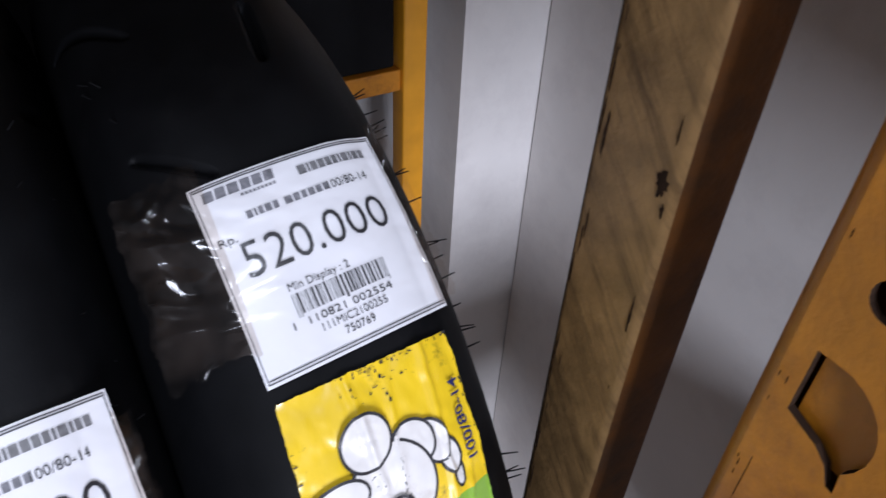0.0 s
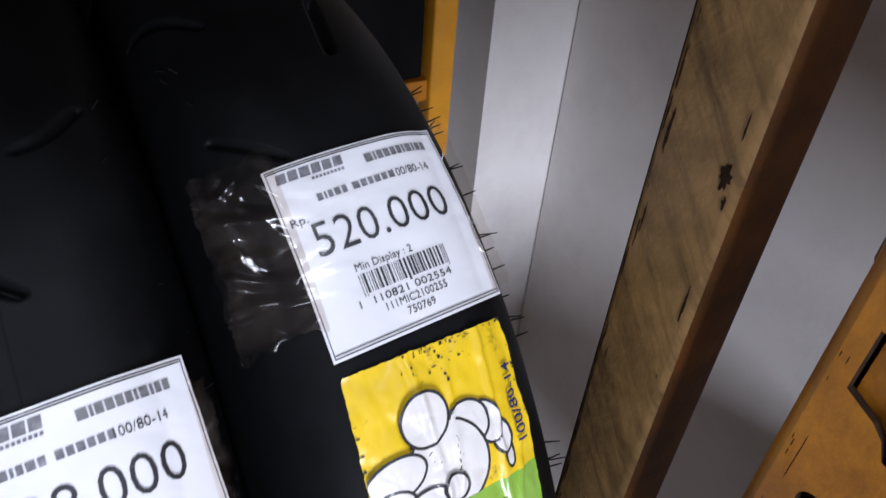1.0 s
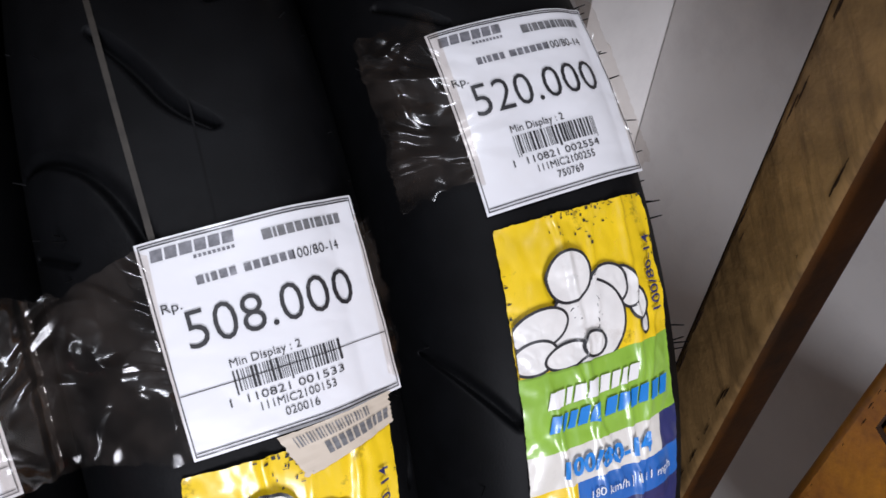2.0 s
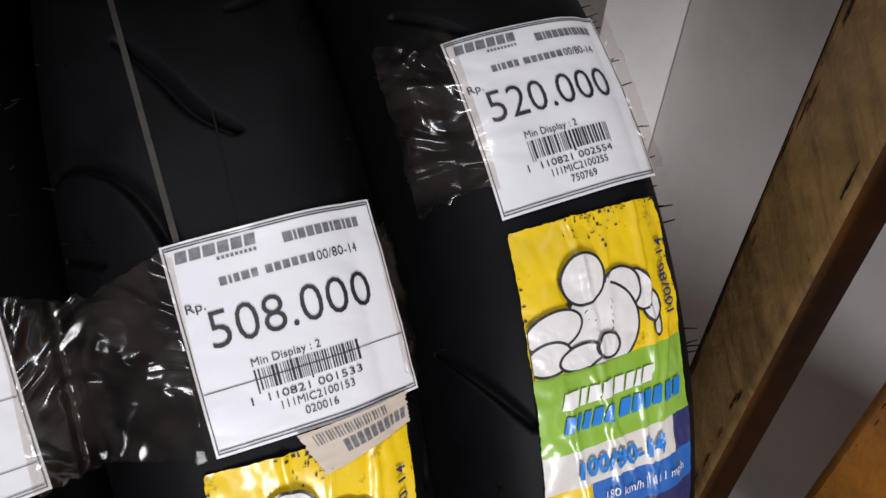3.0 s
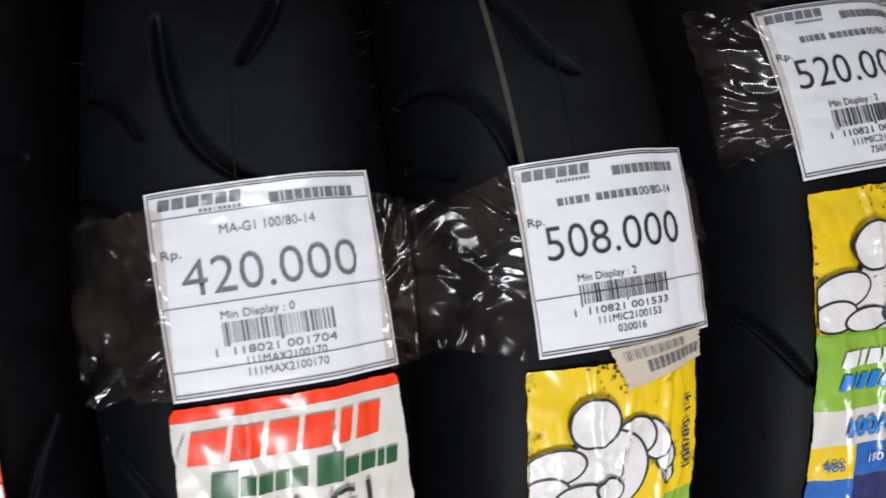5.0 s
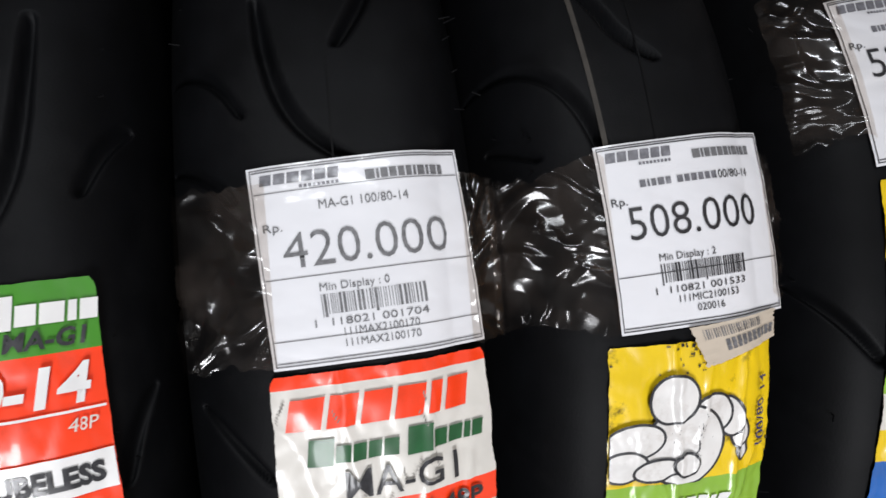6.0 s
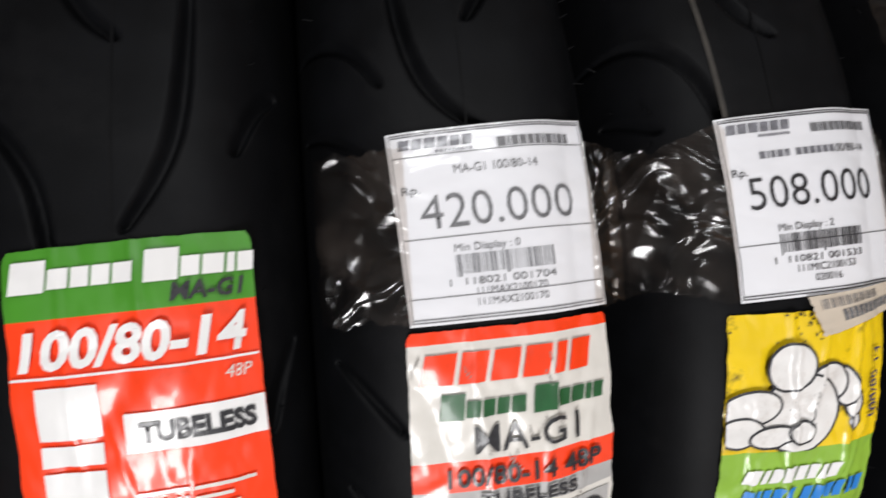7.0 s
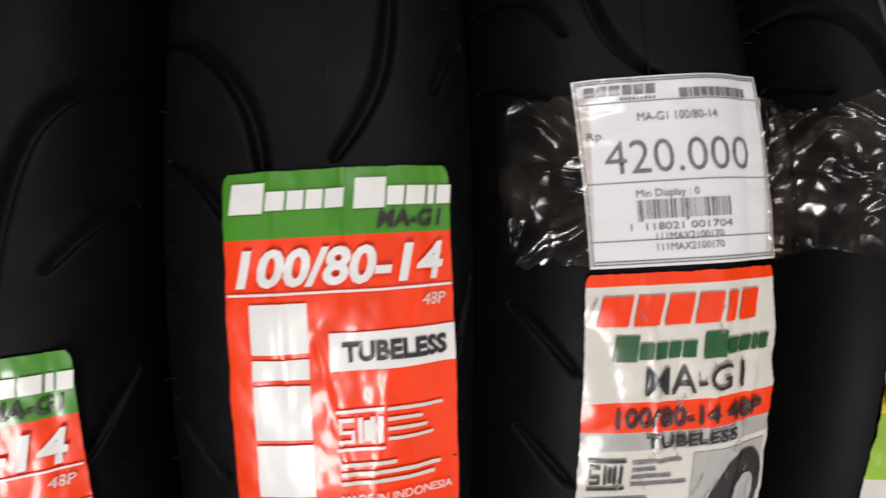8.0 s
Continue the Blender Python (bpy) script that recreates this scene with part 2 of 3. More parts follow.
# unseen ledges and lips added so that their shadows band the side wall
for low, high in ((0.030, 0.345), (0.62, 0.80)):
    rack_part("shade_ledge", box_mesh("shade_ledge", (0.134, -0.10, high - 0.022), (0.535, 0.07, high - 0.004), STEEL_DIRTY, 0.002), "unseen sheet with a deep front lip, added to shade the side wall")
    rack_part("shade_lip", box_mesh("shade_lip", (0.134, -0.104, low), (0.535, -0.1005, high), STEEL_DIRTY, 0.001))


def welded(me):
    bm = bmesh.new()
    bm.from_mesh(me)
    bmesh.ops.remove_doubles(bm, verts=bm.verts, dist=1e-5)
    bm.to_mesh(me)
    bm.free()
    return me


def perforated_upright(x, y0, y1, depth, z0, z1, first, pitch):
    """A folded sheet upright whose side has hooked slots and round holes cut through it."""
    thick = 0.0022
    count = int((z1 - z0) / pitch)
    verts, faces, inner = [], [], []

    def cell(lo, hi, hole):
        """A rectangular piece of the sheet with one hole: quads between the hole's edge and the border."""
        n = len(hole)
        cy = sum(p[0] for p in hole) / n
        cz = sum(p[1] for p in hole) / n
        border = []
        for a, b in hole:
            dy, dz = a - cy, b - cz
            k = min((hi[0] - cy) / dy if dy > 1e-9 else ((lo[0] - cy) / dy if dy < -1e-9 else 1e9), (hi[1] - cz) / dz if dz > 1e-9 else ((lo[1] - cz) / dz if dz < -1e-9 else 1e9))
            border.append((cy + k * dy, cz + k * dz))
        base = len(verts)
        for a, b in hole:
            verts.append((x, a, b))
        for a, b in border:
            verts.append((x, a, b))
        for a, b in hole:
            verts.append((x + thick, a, b))
        for i in range(n):
            j = (i + 1) % n
            faces.append((base + i, base + j, base + n + j, base + n + i))
            # the cut walls of each hole take the dark second material
            faces.append((base + j, base + i, base + 2 * n + i, base + 2 * n + j))
            inner.extend([0, 1])
            p, q = border[i], border[j]
            for c in ((lo[0], lo[1]), (lo[0], hi[1]), (hi[0], lo[1]), (hi[0], hi[1])):
                on = lambda s, axis, v: abs(s[axis] - v) < 1e-7
                if (on(p, 0, c[0]) and on(q, 1, c[1]) and not on(q, 0, c[0]) and not on(p, 1, c[1])) or (on(q, 0, c[0]) and on(p, 1, c[1]) and not on(p, 0, c[0]) and not on(q, 1, c[1])):
                    verts.append((x, c[0], c[1]))
                    faces.append((base + n + i, base + n + j, len(verts) - 1))
                    inner.append(0)

    def slot_outline(cy, cz):
        """A straight far edge and a bellied near side that hooks downwards."""
        pts = [(cy, cz + 0.0094), (cy, cz - 0.0083)]
        pts += [(cy - 0.0039, cz - 0.0097), (cy - 0.0083, cz - 0.0112), (cy - 0.0116, cz - 0.0138), (cy - 0.0138, cz - 0.0183), (cy - 0.0157, cz - 0.0186)]
        for k in range(9):
            a = radians(-40 + 15 * k)
            pts.append((cy - 0.005 - 0.013 * math.cos(a), cz - 0.0039 + 0.0138 * math.sin(a)))
        return pts

    def round_outline(cy, cz, r):
        return [(cy + r * math.cos(2 * math.pi * k / 20), cz + r * math.sin(2 * math.pi * k / 20)) for k in range(20)]

    base_z = first - pitch * int((first - z0) / pitch)
    for k in range(count - 1):
        z = base_z + k * pitch
        cell((y0 + 0.004, z - 0.0235), (y1 - 0.004, z + 0.0148), slot_outline(y1 - 0.0094, z))
        cell((y0 + 0.004, z + 0.0148), (y1 - 0.004, z - 0.0235 + pitch), round_outline(y1 - 0.017, z + 0.0280, 0.0046))
        rack_part("slot_backing", box_mesh("slot_backing", (x + 0.0030, y0 + 0.003, z - 0.0165), (x + 0.0045, y1 - 0.0102, z + 0.0145), STEEL_YELLOW))
    rack_part("perforated_upright", welded(mesh_of("perforated_upright", verts, faces, [STEEL_YELLOW, DARK_METAL], inner)), "yellow perforated upright with hooked slots and scratched edges")
    # folded rest of the section
    bottom, top = base_z - 0.0235, base_z + (count - 2) * pitch - 0.0235 + pitch
    r = 0.004
    prof = [(x, y1 - r)]
    for k in range(1, 6):
        a = radians(18 * k)
        prof.append((x + r - r * math.cos(a), y1 - r + r * math.sin(a)))
    prof += [(x + depth, y1), (x + depth, y0)]
    for k in range(0, 6):
        a = radians(18 * k)
        prof.append((x + r - r * math.sin(a), y0 + r - r * math.cos(a)))
    v, f = [], []
    for px, py in prof:
        v += [(px, py, bottom), (px, py, top)]
    for k in range(len(prof) - 1):
        f.append((2 * k, 2 * k + 2, 2 * k + 3, 2 * k + 1))
    rack_part("upright_fold", mesh_of("upright_fold", v, f, STEEL_YELLOW, smooth=True))
    rack_part("foot_plate", box_mesh("foot_plate", (x - 0.01, y0 - 0.01, FLOOR), (x + depth + 0.01, y1 + 0.01, bottom), STEEL_YELLOW, 0.002))


perforated_upright(0.0985, -0.035, 0.0553, 0.03, FLOOR + 0.02, 1.9, 0.7804, 0.0735)


def chip(x, y, z, half_y, half_z, seed):
    """A spot of bare dark metal on a face that looks left, a little raised at its rim."""
    rnd = random.Random(seed)
    n = 22
    v, f = [(x - 0.0003, y, z)], []
    for k in range(n):
        a = 2 * math.pi * k / n
        q = rnd.uniform(0.6, 1.15)
        v.append((x - 0.0002, y + half_y * q * math.cos(a), z + half_z * q * math.sin(a)))
    for k in range(n):
        f.append((0, 1 + (k + 1) % n, 1 + k))
    rack_part("paint_chip", mesh_of("paint_chip", v, f, DARK_METAL))


chip(0.107, 0.1000, 0.793, 0.0022, 0.0042, 1)
chip(0.107, 0.0978, 0.786, 0.0007, 0.0022, 2)
wear = random.Random(5)
for k in range(60):
    far_edge = k % 3 != 0
    z = wear.uniform(0.5, 0.9)
    y = 0.1246 - abs(wear.gauss(0, 0.0014)) if far_edge else 0.0982 + abs(wear.gauss(0, 0.0011))
    size = wear.uniform(0.1, 1.0) ** 2
    chip(0.107, y, z, 0.00012 + 0.0004 * size, 0.0006 + 0.008 * size, 10 + k)
for k in range(26):
    size = wear.uniform(0.2, 1.0) ** 2
    chip(0.0985, 0.0508 - abs(wear.gauss(0, 0.0011)), wear.uniform(0.62, 0.84), 0.00010 + 0.00012 * size, 0.0004 + 0.0018 * size, 120 + k)
chip(0.0985, 0.0475, 0.745, 0.0002, 0.009, 160)


# box added to fill the unidentified darkness behind the tyres and dim their reflections
dark_filler = tagged(new("dark_filler", box_mesh("dark_filler", (-0.55, 0.652, 0.5375), (0.314, 0.748, 1.10), BLACK_FILL, 0.003)), "dark box on the rear bars, added for an unidentified dark area", "box")

# ---- tyres ----
HALF, DROP = 0.0525, 0.060


def crown(w, R):
    q = np.clip(np.abs(w) / HALF, 0, 1)
    return R - DROP * (1 - (1 - q ** 3.6) ** 0.42)


def bridged(w, R):
    """The line that stiff paper takes over the crown: flatter than the shoulders."""
    return np.maximum(crown(w, R), R - w * w / 0.22)


def tyre_point(theta, w, off=0.0, R=R0, bridge=False):
    """A place off metres above the tread, theta up from the front, w to the side (tyre's own axes)."""
    w = max(-HALF * 0.985, min(HALF * 0.985, w))
    e = 0.0004
    shape = bridged if bridge else crown
    slope = (shape(w + e, R) - shape(w - e, R)) / (2 * e)
    n = math.hypot(1, slope)
    r = float(shape(w, R)) + off / n
    x = w - off * slope / n
    return (x, -r * math.cos(theta), r * math.sin(theta))


def groove_depth(th, w, grooves, R):
    """Depth at each grid place of grooves given as (half width, depth, [(degrees, mm), ...])."""
    arc = th * R
    out = np.zeros(np.broadcast(th, w).shape)
    for half, deep, line in grooves:
        pts = np.array([(radians(a) * R, b / 1000) for a, b in line])
        # smooth the line
        for _ in range(2):
            pts = np.concatenate([pts[:1]] + [np.stack([0.75 * p + 0.25 * q, 0.25 * p + 0.75 * q]) for p, q in zip(pts[:-1], pts[1:])] + [pts[-1:]])
        total = len(pts) - 1
        for k in range(total):
            p, q = pts[k], pts[k + 1]
            d = q - p
            u = np.clip(((arc - p[0]) * d[0] + (w - p[1]) * d[1]) / max(d @ d, 1e-12), 0, 1)
            dist = np.hypot(arc - p[0] - u * d[0], w - p[1] - u * d[1])
            along = (k + u) / total
            width = half * (0.35 + 0.65 * np.sin(np.clip(along, 0, 1) * math.pi) ** 0.6)
            width = width * 1.25
            rise = np.clip((width - dist) / (0.95 * width), 0, 1)
            out = np.maximum(out, deep * rise * rise * (3 - 2 * rise))
    return out


def tyre(name, x, grooves, label, R=R0, dy=0.0, dz=0.0, bulge=0.0):
    """bulge: metres by which the free outer shoulder stands out."""
    top = tagged(new("tyre"), label, "tyre", "tyres in a row on the rack")
    top.location = (x, YC + dy, ZC + dz)
    fine = np.arange(8, 92, 0.17)
    coarse = np.arange(92, 368, 2.0)
    th = np.radians(np.concatenate([fine, coarse]))
    q = np.linspace(-1, 1, 151)
    w = HALF * np.sin(q * math.pi / 2 * 0.985)
    T, W = np.meshgrid(th, w, indexing="ij")
    every = []
    for turn in range(8):
        for half, deep, line in grooves:
            every.append((half, deep, [(a + 45 * turn, b) for a, b in line]))
    near = [g for g in every if -20 < g[2][0][0] < 100]
    far = [g for g in every if not -20 < g[2][0][0] < 100]
    n1 = len(fine)
    depth = np.zeros(T.shape)
    depth[:n1] = groove_depth(T[:n1], W[:n1], near, R)
    depth[n1:] = groove_depth(T[n1:], W[n1:], far, R)
    rad = crown(W, R) - depth
    swell = np.clip((W / HALF - 0.74) / 0.22, 0, 1)
    W = W + bulge * swell * swell * (3 - 2 * swell)
    verts = np.stack([W, -rad * np.cos(T), rad * np.sin(T)], -1).reshape(-1, 3)
    n, m = T.shape
    i, j = np.meshgrid(np.arange(n), np.arange(m - 1), indexing="ij")
    i2 = (i + 1) % n
    quads = np.stack([i * m + j, i * m + j + 1, i2 * m + j + 1, i2 * m + j], -1).reshape(-1, 4)
    part("tread", mesh_of("tread", verts.tolist(), quads.tolist(), RUBBER, smooth=True), top)
    # sidewalls: rounded shoulders down to the bead, with raised rings
    edge = float(crown(np.array(w[-1]), R))
    prof = [(w[-1], edge), (0.0528, edge - 0.006), (0.0528, edge - 0.009), (0.0518, edge - 0.0095), (0.0515, edge - 0.014), (0.0505, edge - 0.02), (0.047, edge - 0.028), (0.0415, edge - 0.036), (0.038, edge - 0.0375), (0.036, edge - 0.034), (0.037, edge - 0.026), (0.040, edge - 0.012), (0.038, edge + 0.015), (0.02, edge + 0.035), (0.0, edge + 0.042)]
    for side in (-1, 1):
        v, f = [], []
        N = 120
        for k in range(N):
            a = 2 * math.pi * k / N
            for pw, pr in prof:
                v.append((side * pw + (bulge if side > 0 else 0.0), -pr * math.cos(a), pr * math.sin(a)))
        P = len(prof)
        for k in range(N):
            for s in range(P - 1):
                a, b, c, d = k * P + s, k * P + s + 1, ((k + 1) % N) * P + s + 1, ((k + 1) % N) * P + s
                f.append((a, b, c, d) if side > 0 else (d, c, b, a))
        part("sidewall", mesh_of("sidewall", v, f, SIDEWALL, smooth=True), top)
    return top


def hairs(top, places, length, R=R0, bulge=0.0):
    """Moulding hairs: thin rubber whiskers that stand out of the tread."""
    v, f = [], []
    for theta, w, ln in places:
        a = Vector(tyre_point(theta, w, -0.0005, R))
        b = Vector(tyre_point(theta, w, length * ln, R)) + Vector((random.uniform(-1, 1), random.uniform(-1, 1), random.uniform(-1, 1))) * 0.0012
        if w > 0.04:
            a.x, b.x = a.x + bulge, b.x + bulge
        d = (b - a).normalized()
        s = d.orthogonal().normalized() * 0.00035
        t2 = d.cross(s)
        base = len(v)
        for c in (a, b):
            k = 1 if c is a else 0.6
            v += [c + s * k, c + t2 * k, c - s * k, c - t2 * k]
        for i in range(4):
            f.append((base + i, base + (i + 1) % 4, base + 4 + (i + 1) % 4, base + 4 + i))
        f.append((base + 4, base + 5, base + 6, base + 7))
    tagged(part("moulding_hairs", mesh_of("moulding_hairs", v, f, SIDEWALL), top), kind="stuff")


G = 0.0027
S = 0.0021
LINES_D = [
    (G, 0.005, [(58, -51), (56.2, -46), (54, -32), (51.1, -21.4), (48.1, -15.7), (41, -12)]),
    (G, 0.005, [(63, 24), (57.3, 23.2), (52.7, 21), (49.5, 15.7), (46.2, 5.7)]),
    (S, 0.004, [(46.9, -44), (45.1, -33.3), (42.5, -25)]),
    (G, 0.004, [(65, -15), (61, -7), (58.8, 4)]),
    (S, 0.004, [(56.5, 46), (54, 40), (51, 35.5)]),
    (S, 0.004, [(38, 48), (35, 43.5), (32, 41)]),
    (S, 0.004, [(29.5, -45), (28.4, -40), (25.3, -28)]),
]
LINES_C = [
    (G, 0.005, [(65, -19), (60.9, -17.7), (56.8, -13.6), (54.2, -5.9), (52, 8)]),
    (S, 0.004, [(62, -50), (61, -45), (58.9, -32.5), (55.9, -25.1)]),
    (S, 0.004, [(54, -49), (51.8, -35.8), (50, -29)]),
    (G, 0.005, [(67, 18), (64.6, 14.5), (61, 5)]),
    (S, 0.004, [(36.2, -43), (35.1, -38), (31.3, -24)]),
    (S, 0.004, [(26.4, -41), (25.4, -36.4), (22.4, -24)]),
    (S, 0.004, [(50, 49), (47, 44)]),
]
LINES_E = [
    (G, 0.005, [(55.3, 52), (53.9, 50), (50.8, 36.5), (47.6, 27.7), (38.9, 19.3), (33, 18)]),
    (S, 0.004, [(44.3, 50), (41.5, 40), (39.4, 33)]),
    (G, 0.005, [(61, -12), (55, -8), (50, 2)]),
    (S, 0.004, [(31, 49), (28, 43), (26, 38)]),
]
LINES_B = [
    (G, 0.005, [(67.5, -21), (64.2, -10.6), (61, -3.6), (59, 8)]),
    (G, 0.005, [(60.2, -51), (59.4, -37.4), (57, -24.8), (52.8, -16.7), (48, -14)]),
    (S, 0.004, [(54, -48), (52, -36)]),
    (S, 0.004, [(43.5, 49), (40, 44)]),
    (S, 0.004, [(34, 49), (31, 44)]),
    (S, 0.003, [(73, 34), (70, 24), (69, 14)]),
]
LINES_A = [
    (0.0022, 0.005, [(81.2, 18.9), (77, 17), (73.6, 15)]),
    (0.0019, 0.004, [(68, -36), (66.7, -29.7), (64.4, -15.7)]),
    (0.0022, 0.005, [(40.5, -47), (37.8, -36.8), (34.2, -24.5)]),
]
BULGE = 0.0026
XA, XB, XC, XD, XE = 0.036, -0.069, -0.173, -0.278, -0.3872
tyre_a = tyre("a", XA, LINES_A, "black scooter tyre with sparse slits and moulding hairs", bulge=BULGE)
tyre_b = tyre("b", XB, LINES_B, "black scooter tyre with curved grooves and a tan painted line")
tyre_c = tyre("c", XC, LINES_C, "black scooter tyre with long curved grooves and a cream label")
tyre_d = tyre("d", XD, LINES_D, "black scooter tyre with long curved grooves and an orange-red label", dy=-0.0085, dz=0.0085)
tyre_e = tyre("e", XE, LINES_E, "black scooter tyre with long curved grooves and a lower label", dy=-0.0085, dz=0.0085)

spots = [(radians(random.uniform(20, 80)), 0.048 + random.uniform(-0.002, 0.001), random.uniform(0.6, 1.3)) for _ in range(22)]
spots += [(radians(random.uniform(25, 80)), random.uniform(-0.048, -0.035), random.uniform(0.3, 0.8)) for _ in range(10)]
hairs(tyre_a, spots, 0.0048, bulge=BULGE)
for who in (tyre_b, tyre_c, tyre_d, tyre_e):
    hairs(who, [(radians(random.uniform(20, 75)), random.choice((-1, 1)) * random.uniform(0.036, 0.048), random.uniform(0.3, 1)) for _ in range(22)], 0.004)


def ribbon(name, top, line, half, mat, R=R0, label=""):
    v, f = [], []
    steps = 60
    for k in range(steps + 1):
        u = k / steps
        th = radians(line[0][0] + (line[1][0] - line[0][0]) * u)
        w = (line[0][1] + (line[1][1] - line[0][1]) * u) / 1000
        v += [tyre_point(th, w - half, 0.0004, R), tyre_point(th, w + half, 0.0004, R)]
        if k:
            f.append((2 * k - 2, 2 * k - 1, 2 * k + 1, 2 * k))
    return part(name, mesh_of(name, v, f, mat, smooth=True), top, label)


ribbon("paint_line", tyre_b, ((88, -24.5), (51, -15.2)), 0.0009, TAN_LINE, label="thin tan painted line")
ribbon("mould_seam", tyre_c, ((85, 3), (50, 1)), 0.0003, SIDEWALL)
ribbon("mould_seam", tyre_d, ((85, 4), (44, 3)), 0.0003, SIDEWALL)
ribbon("mould_seam", tyre_b, ((85, 2), (50, 2)), 0.0003, SIDEWALL)


# ---- labels ----
class Sheet:
    """Maps s (left to right) and t (top to bottom) of a label to places on its tyre."""

    def __init__(self, corners, off=0.0009, curl=0.0, wrinkle=0.0, seed=0, R=R0, folds=()):
        self.corners, self.off, self.curl, self.wrinkle, self.seed, self.R = corners, off, curl, wrinkle, seed, R
        self.folds = folds
        # ink lies closer on smooth paper than on crumpled foil
        self.press = 0.4 if wrinkle < 0.0006 else 1.0

    def place(self, s, t, lift=0.0):
        (a0, w0), (a1, w1), (a2, w2), (a3, w3) = self.corners
        th = (a0 * (1 - s) + a1 * s) * (1 - t) + (a3 * (1 - s) + a2 * s) * t
        w = (w0 * (1 - s) + w1 * s) * (1 - t) + (w3 * (1 - s) + w2 * s) * t
        bend = self.curl * (abs(2 * s - 1) ** 2)
        n = 0.0
        if self.wrinkle:
            p = Vector((s * 3.2 + self.seed, t * 6.5, self.seed * 3.1))
            n = self.wrinkle * (abs(noise.noise(p)) * 1.5 + 0.5 * abs(noise.noise(p * 2.7)) + 0.22 * abs(noise.noise(p * 6.3)))
        for at, lean, high, wide, t0, t1 in self.folds:
            d = s - at - lean * (t - t0) - 0.012 * noise.noise(Vector((t * 30, at * 9, self.seed)))
            fade = max(0.0, min(1.0, (t - t0) / 0.05, (t1 - t) / 0.05)) if t0 > 0 else max(0.0, min(1.0, (t1 - t) / 0.05))
            n += high * fade * max(0.0, 1 - abs(d) / wide)
        return tyre_point(radians(th), w / 1000, self.off + bend + n + lift * self.press, self.R, True)


def sheet_grid(name, sh, cols, rows, mats, pick=None, rounded=0.0, ragged=0.0):
    """The label's paper; ragged: how unevenly its edges are worn."""
    v, f, idx = [], [], []
    for t in rows:
        for s in cols:
            ss, tt = s, t
            if rounded:
                cut = rounded * max(0, 1 - min(t, 1 - t) / rounded) ** 2 if min(t, 1 - t) < rounded else 0
                ss = cut + s * (1 - 2 * cut)
            if ragged:
                wave = noise.noise(Vector((t * 26, sh.seed, 7 * (s > 0.5)))) + 0.7 * noise.noise(Vector((t * 90, sh.seed, 7 * (s > 0.5))))
                ss += ragged * wave * max(0.0, 1 - min(s, 1 - s) / 0.05)
                wave = noise.noise(Vector((s * 9, sh.seed + 4, 7 * (t > 0.5)))) + 0.7 * noise.noise(Vector((s * 34, sh.seed + 4, 0)))
                tt += 0.5 * ragged * wave * max(0.0, 1 - min(t, 1 - t) / 0.03)
            v.append(sh.place(ss, tt))
    C = len(cols)
    for i in range(len(rows) - 1):
        for j in range(C - 1):
            f.append((i * C + j, (i + 1) * C + j, (i + 1) * C + j + 1, i * C + j + 1))
            idx.append(pick((cols[j] + cols[j + 1]) / 2, (rows[i] + rows[i + 1]) / 2) if pick else 0)
    return mesh_of(name, v, f, mats, idx, True)


def steps(cuts, size):
    out = []
    for a, b in zip(cuts[:-1], cuts[1:]):
        n = max(1, round((b - a) / size))
        out += [a + (b - a) * k / n for k in range(n)]
    return out + [cuts[-1]]


def printed(name, sh, polys, mat, parent, lift=0.0008, fine=0.02, each=False, many=False):
    """Ink on a label: rectangles (s0, t0, s1, t1, shear) cut into small pieces so that they follow its bend."""
    if each:
        return [printed(name, sh, [p], mat, parent, lift, fine) for p in polys][0]
    v, f = [], []
    for s0, t0, s1, t1, shear in polys:
        nx, ny = max(1, math.ceil((s1 - s0) / fine)), max(1, math.ceil((t1 - t0) / fine))
        base = len(v)
        for i in range(ny + 1):
            for j in range(nx + 1):
                t = t0 + (t1 - t0) * i / ny
                v.append(sh.place(s0 + (s1 - s0) * j / nx + shear * (t1 - t), t, lift))
        for i in range(ny):
            for j in range(nx):
                a = base + i * (nx + 1) + j
                f.append((a, a + nx + 1, a + nx + 2, a + 1))
    ob = part(name, mesh_of(name, v, f, mat, smooth=True), parent)
    return tagged(ob, kind="stuff") if many else ob


def words(name, sh, body, area, mat, parent, lift=0.0011, up=False, bold=0.0, shear=0.0):
    """Readable writing set into the area (s0, t0, s1, t1) of a label; up: it reads from bottom to top."""
    curve = bpy.data.curves.new(name, "FONT")
    curve.body, curve.size, curve.resolution_u, curve.offset = body, 1.0, 3, bold
    tmp = new(name, curve)
    me = bpy.data.meshes.new_from_object(tmp.evaluated_get(bpy.context.evaluated_depsgraph_get()))
    bpy.data.objects.remove(tmp)
    bm = bmesh.new()
    bm.from_mesh(me)
    bmesh.ops.triangulate(bm, faces=bm.faces[:])
    bmesh.ops.subdivide_edges(bm, edges=[e for e in bm.edges if e.calc_length() > 0.12], cuts=2, use_grid_fill=True)
    bmesh.ops.triangulate(bm, faces=bm.faces[:])
    bm.to_mesh(me)
    bm.free()
    co = np.zeros(len(me.vertices) * 3)
    me.vertices.foreach_get("co", co)
    co = co.reshape(-1, 3)
    lo, hi = co.min(0), co.max(0)
    uv = (co - lo) / np.maximum(hi - lo, 1e-6)
    s0, t0, s1, t1 = area
    for k, (a, b, _) in enumerate(uv):
        if up:
            s, t = s0 + (s1 - s0) * (1 - b), t1 - (t1 - t0) * a
        else:
            s, t = s0 + (s1 - s0) * a + shear * b, t1 - (t1 - t0) * b
        me.vertices[k].co = sh.place(s, t, lift)
    me.materials.append(mat)
    me.update()
    return part(name, me, parent)


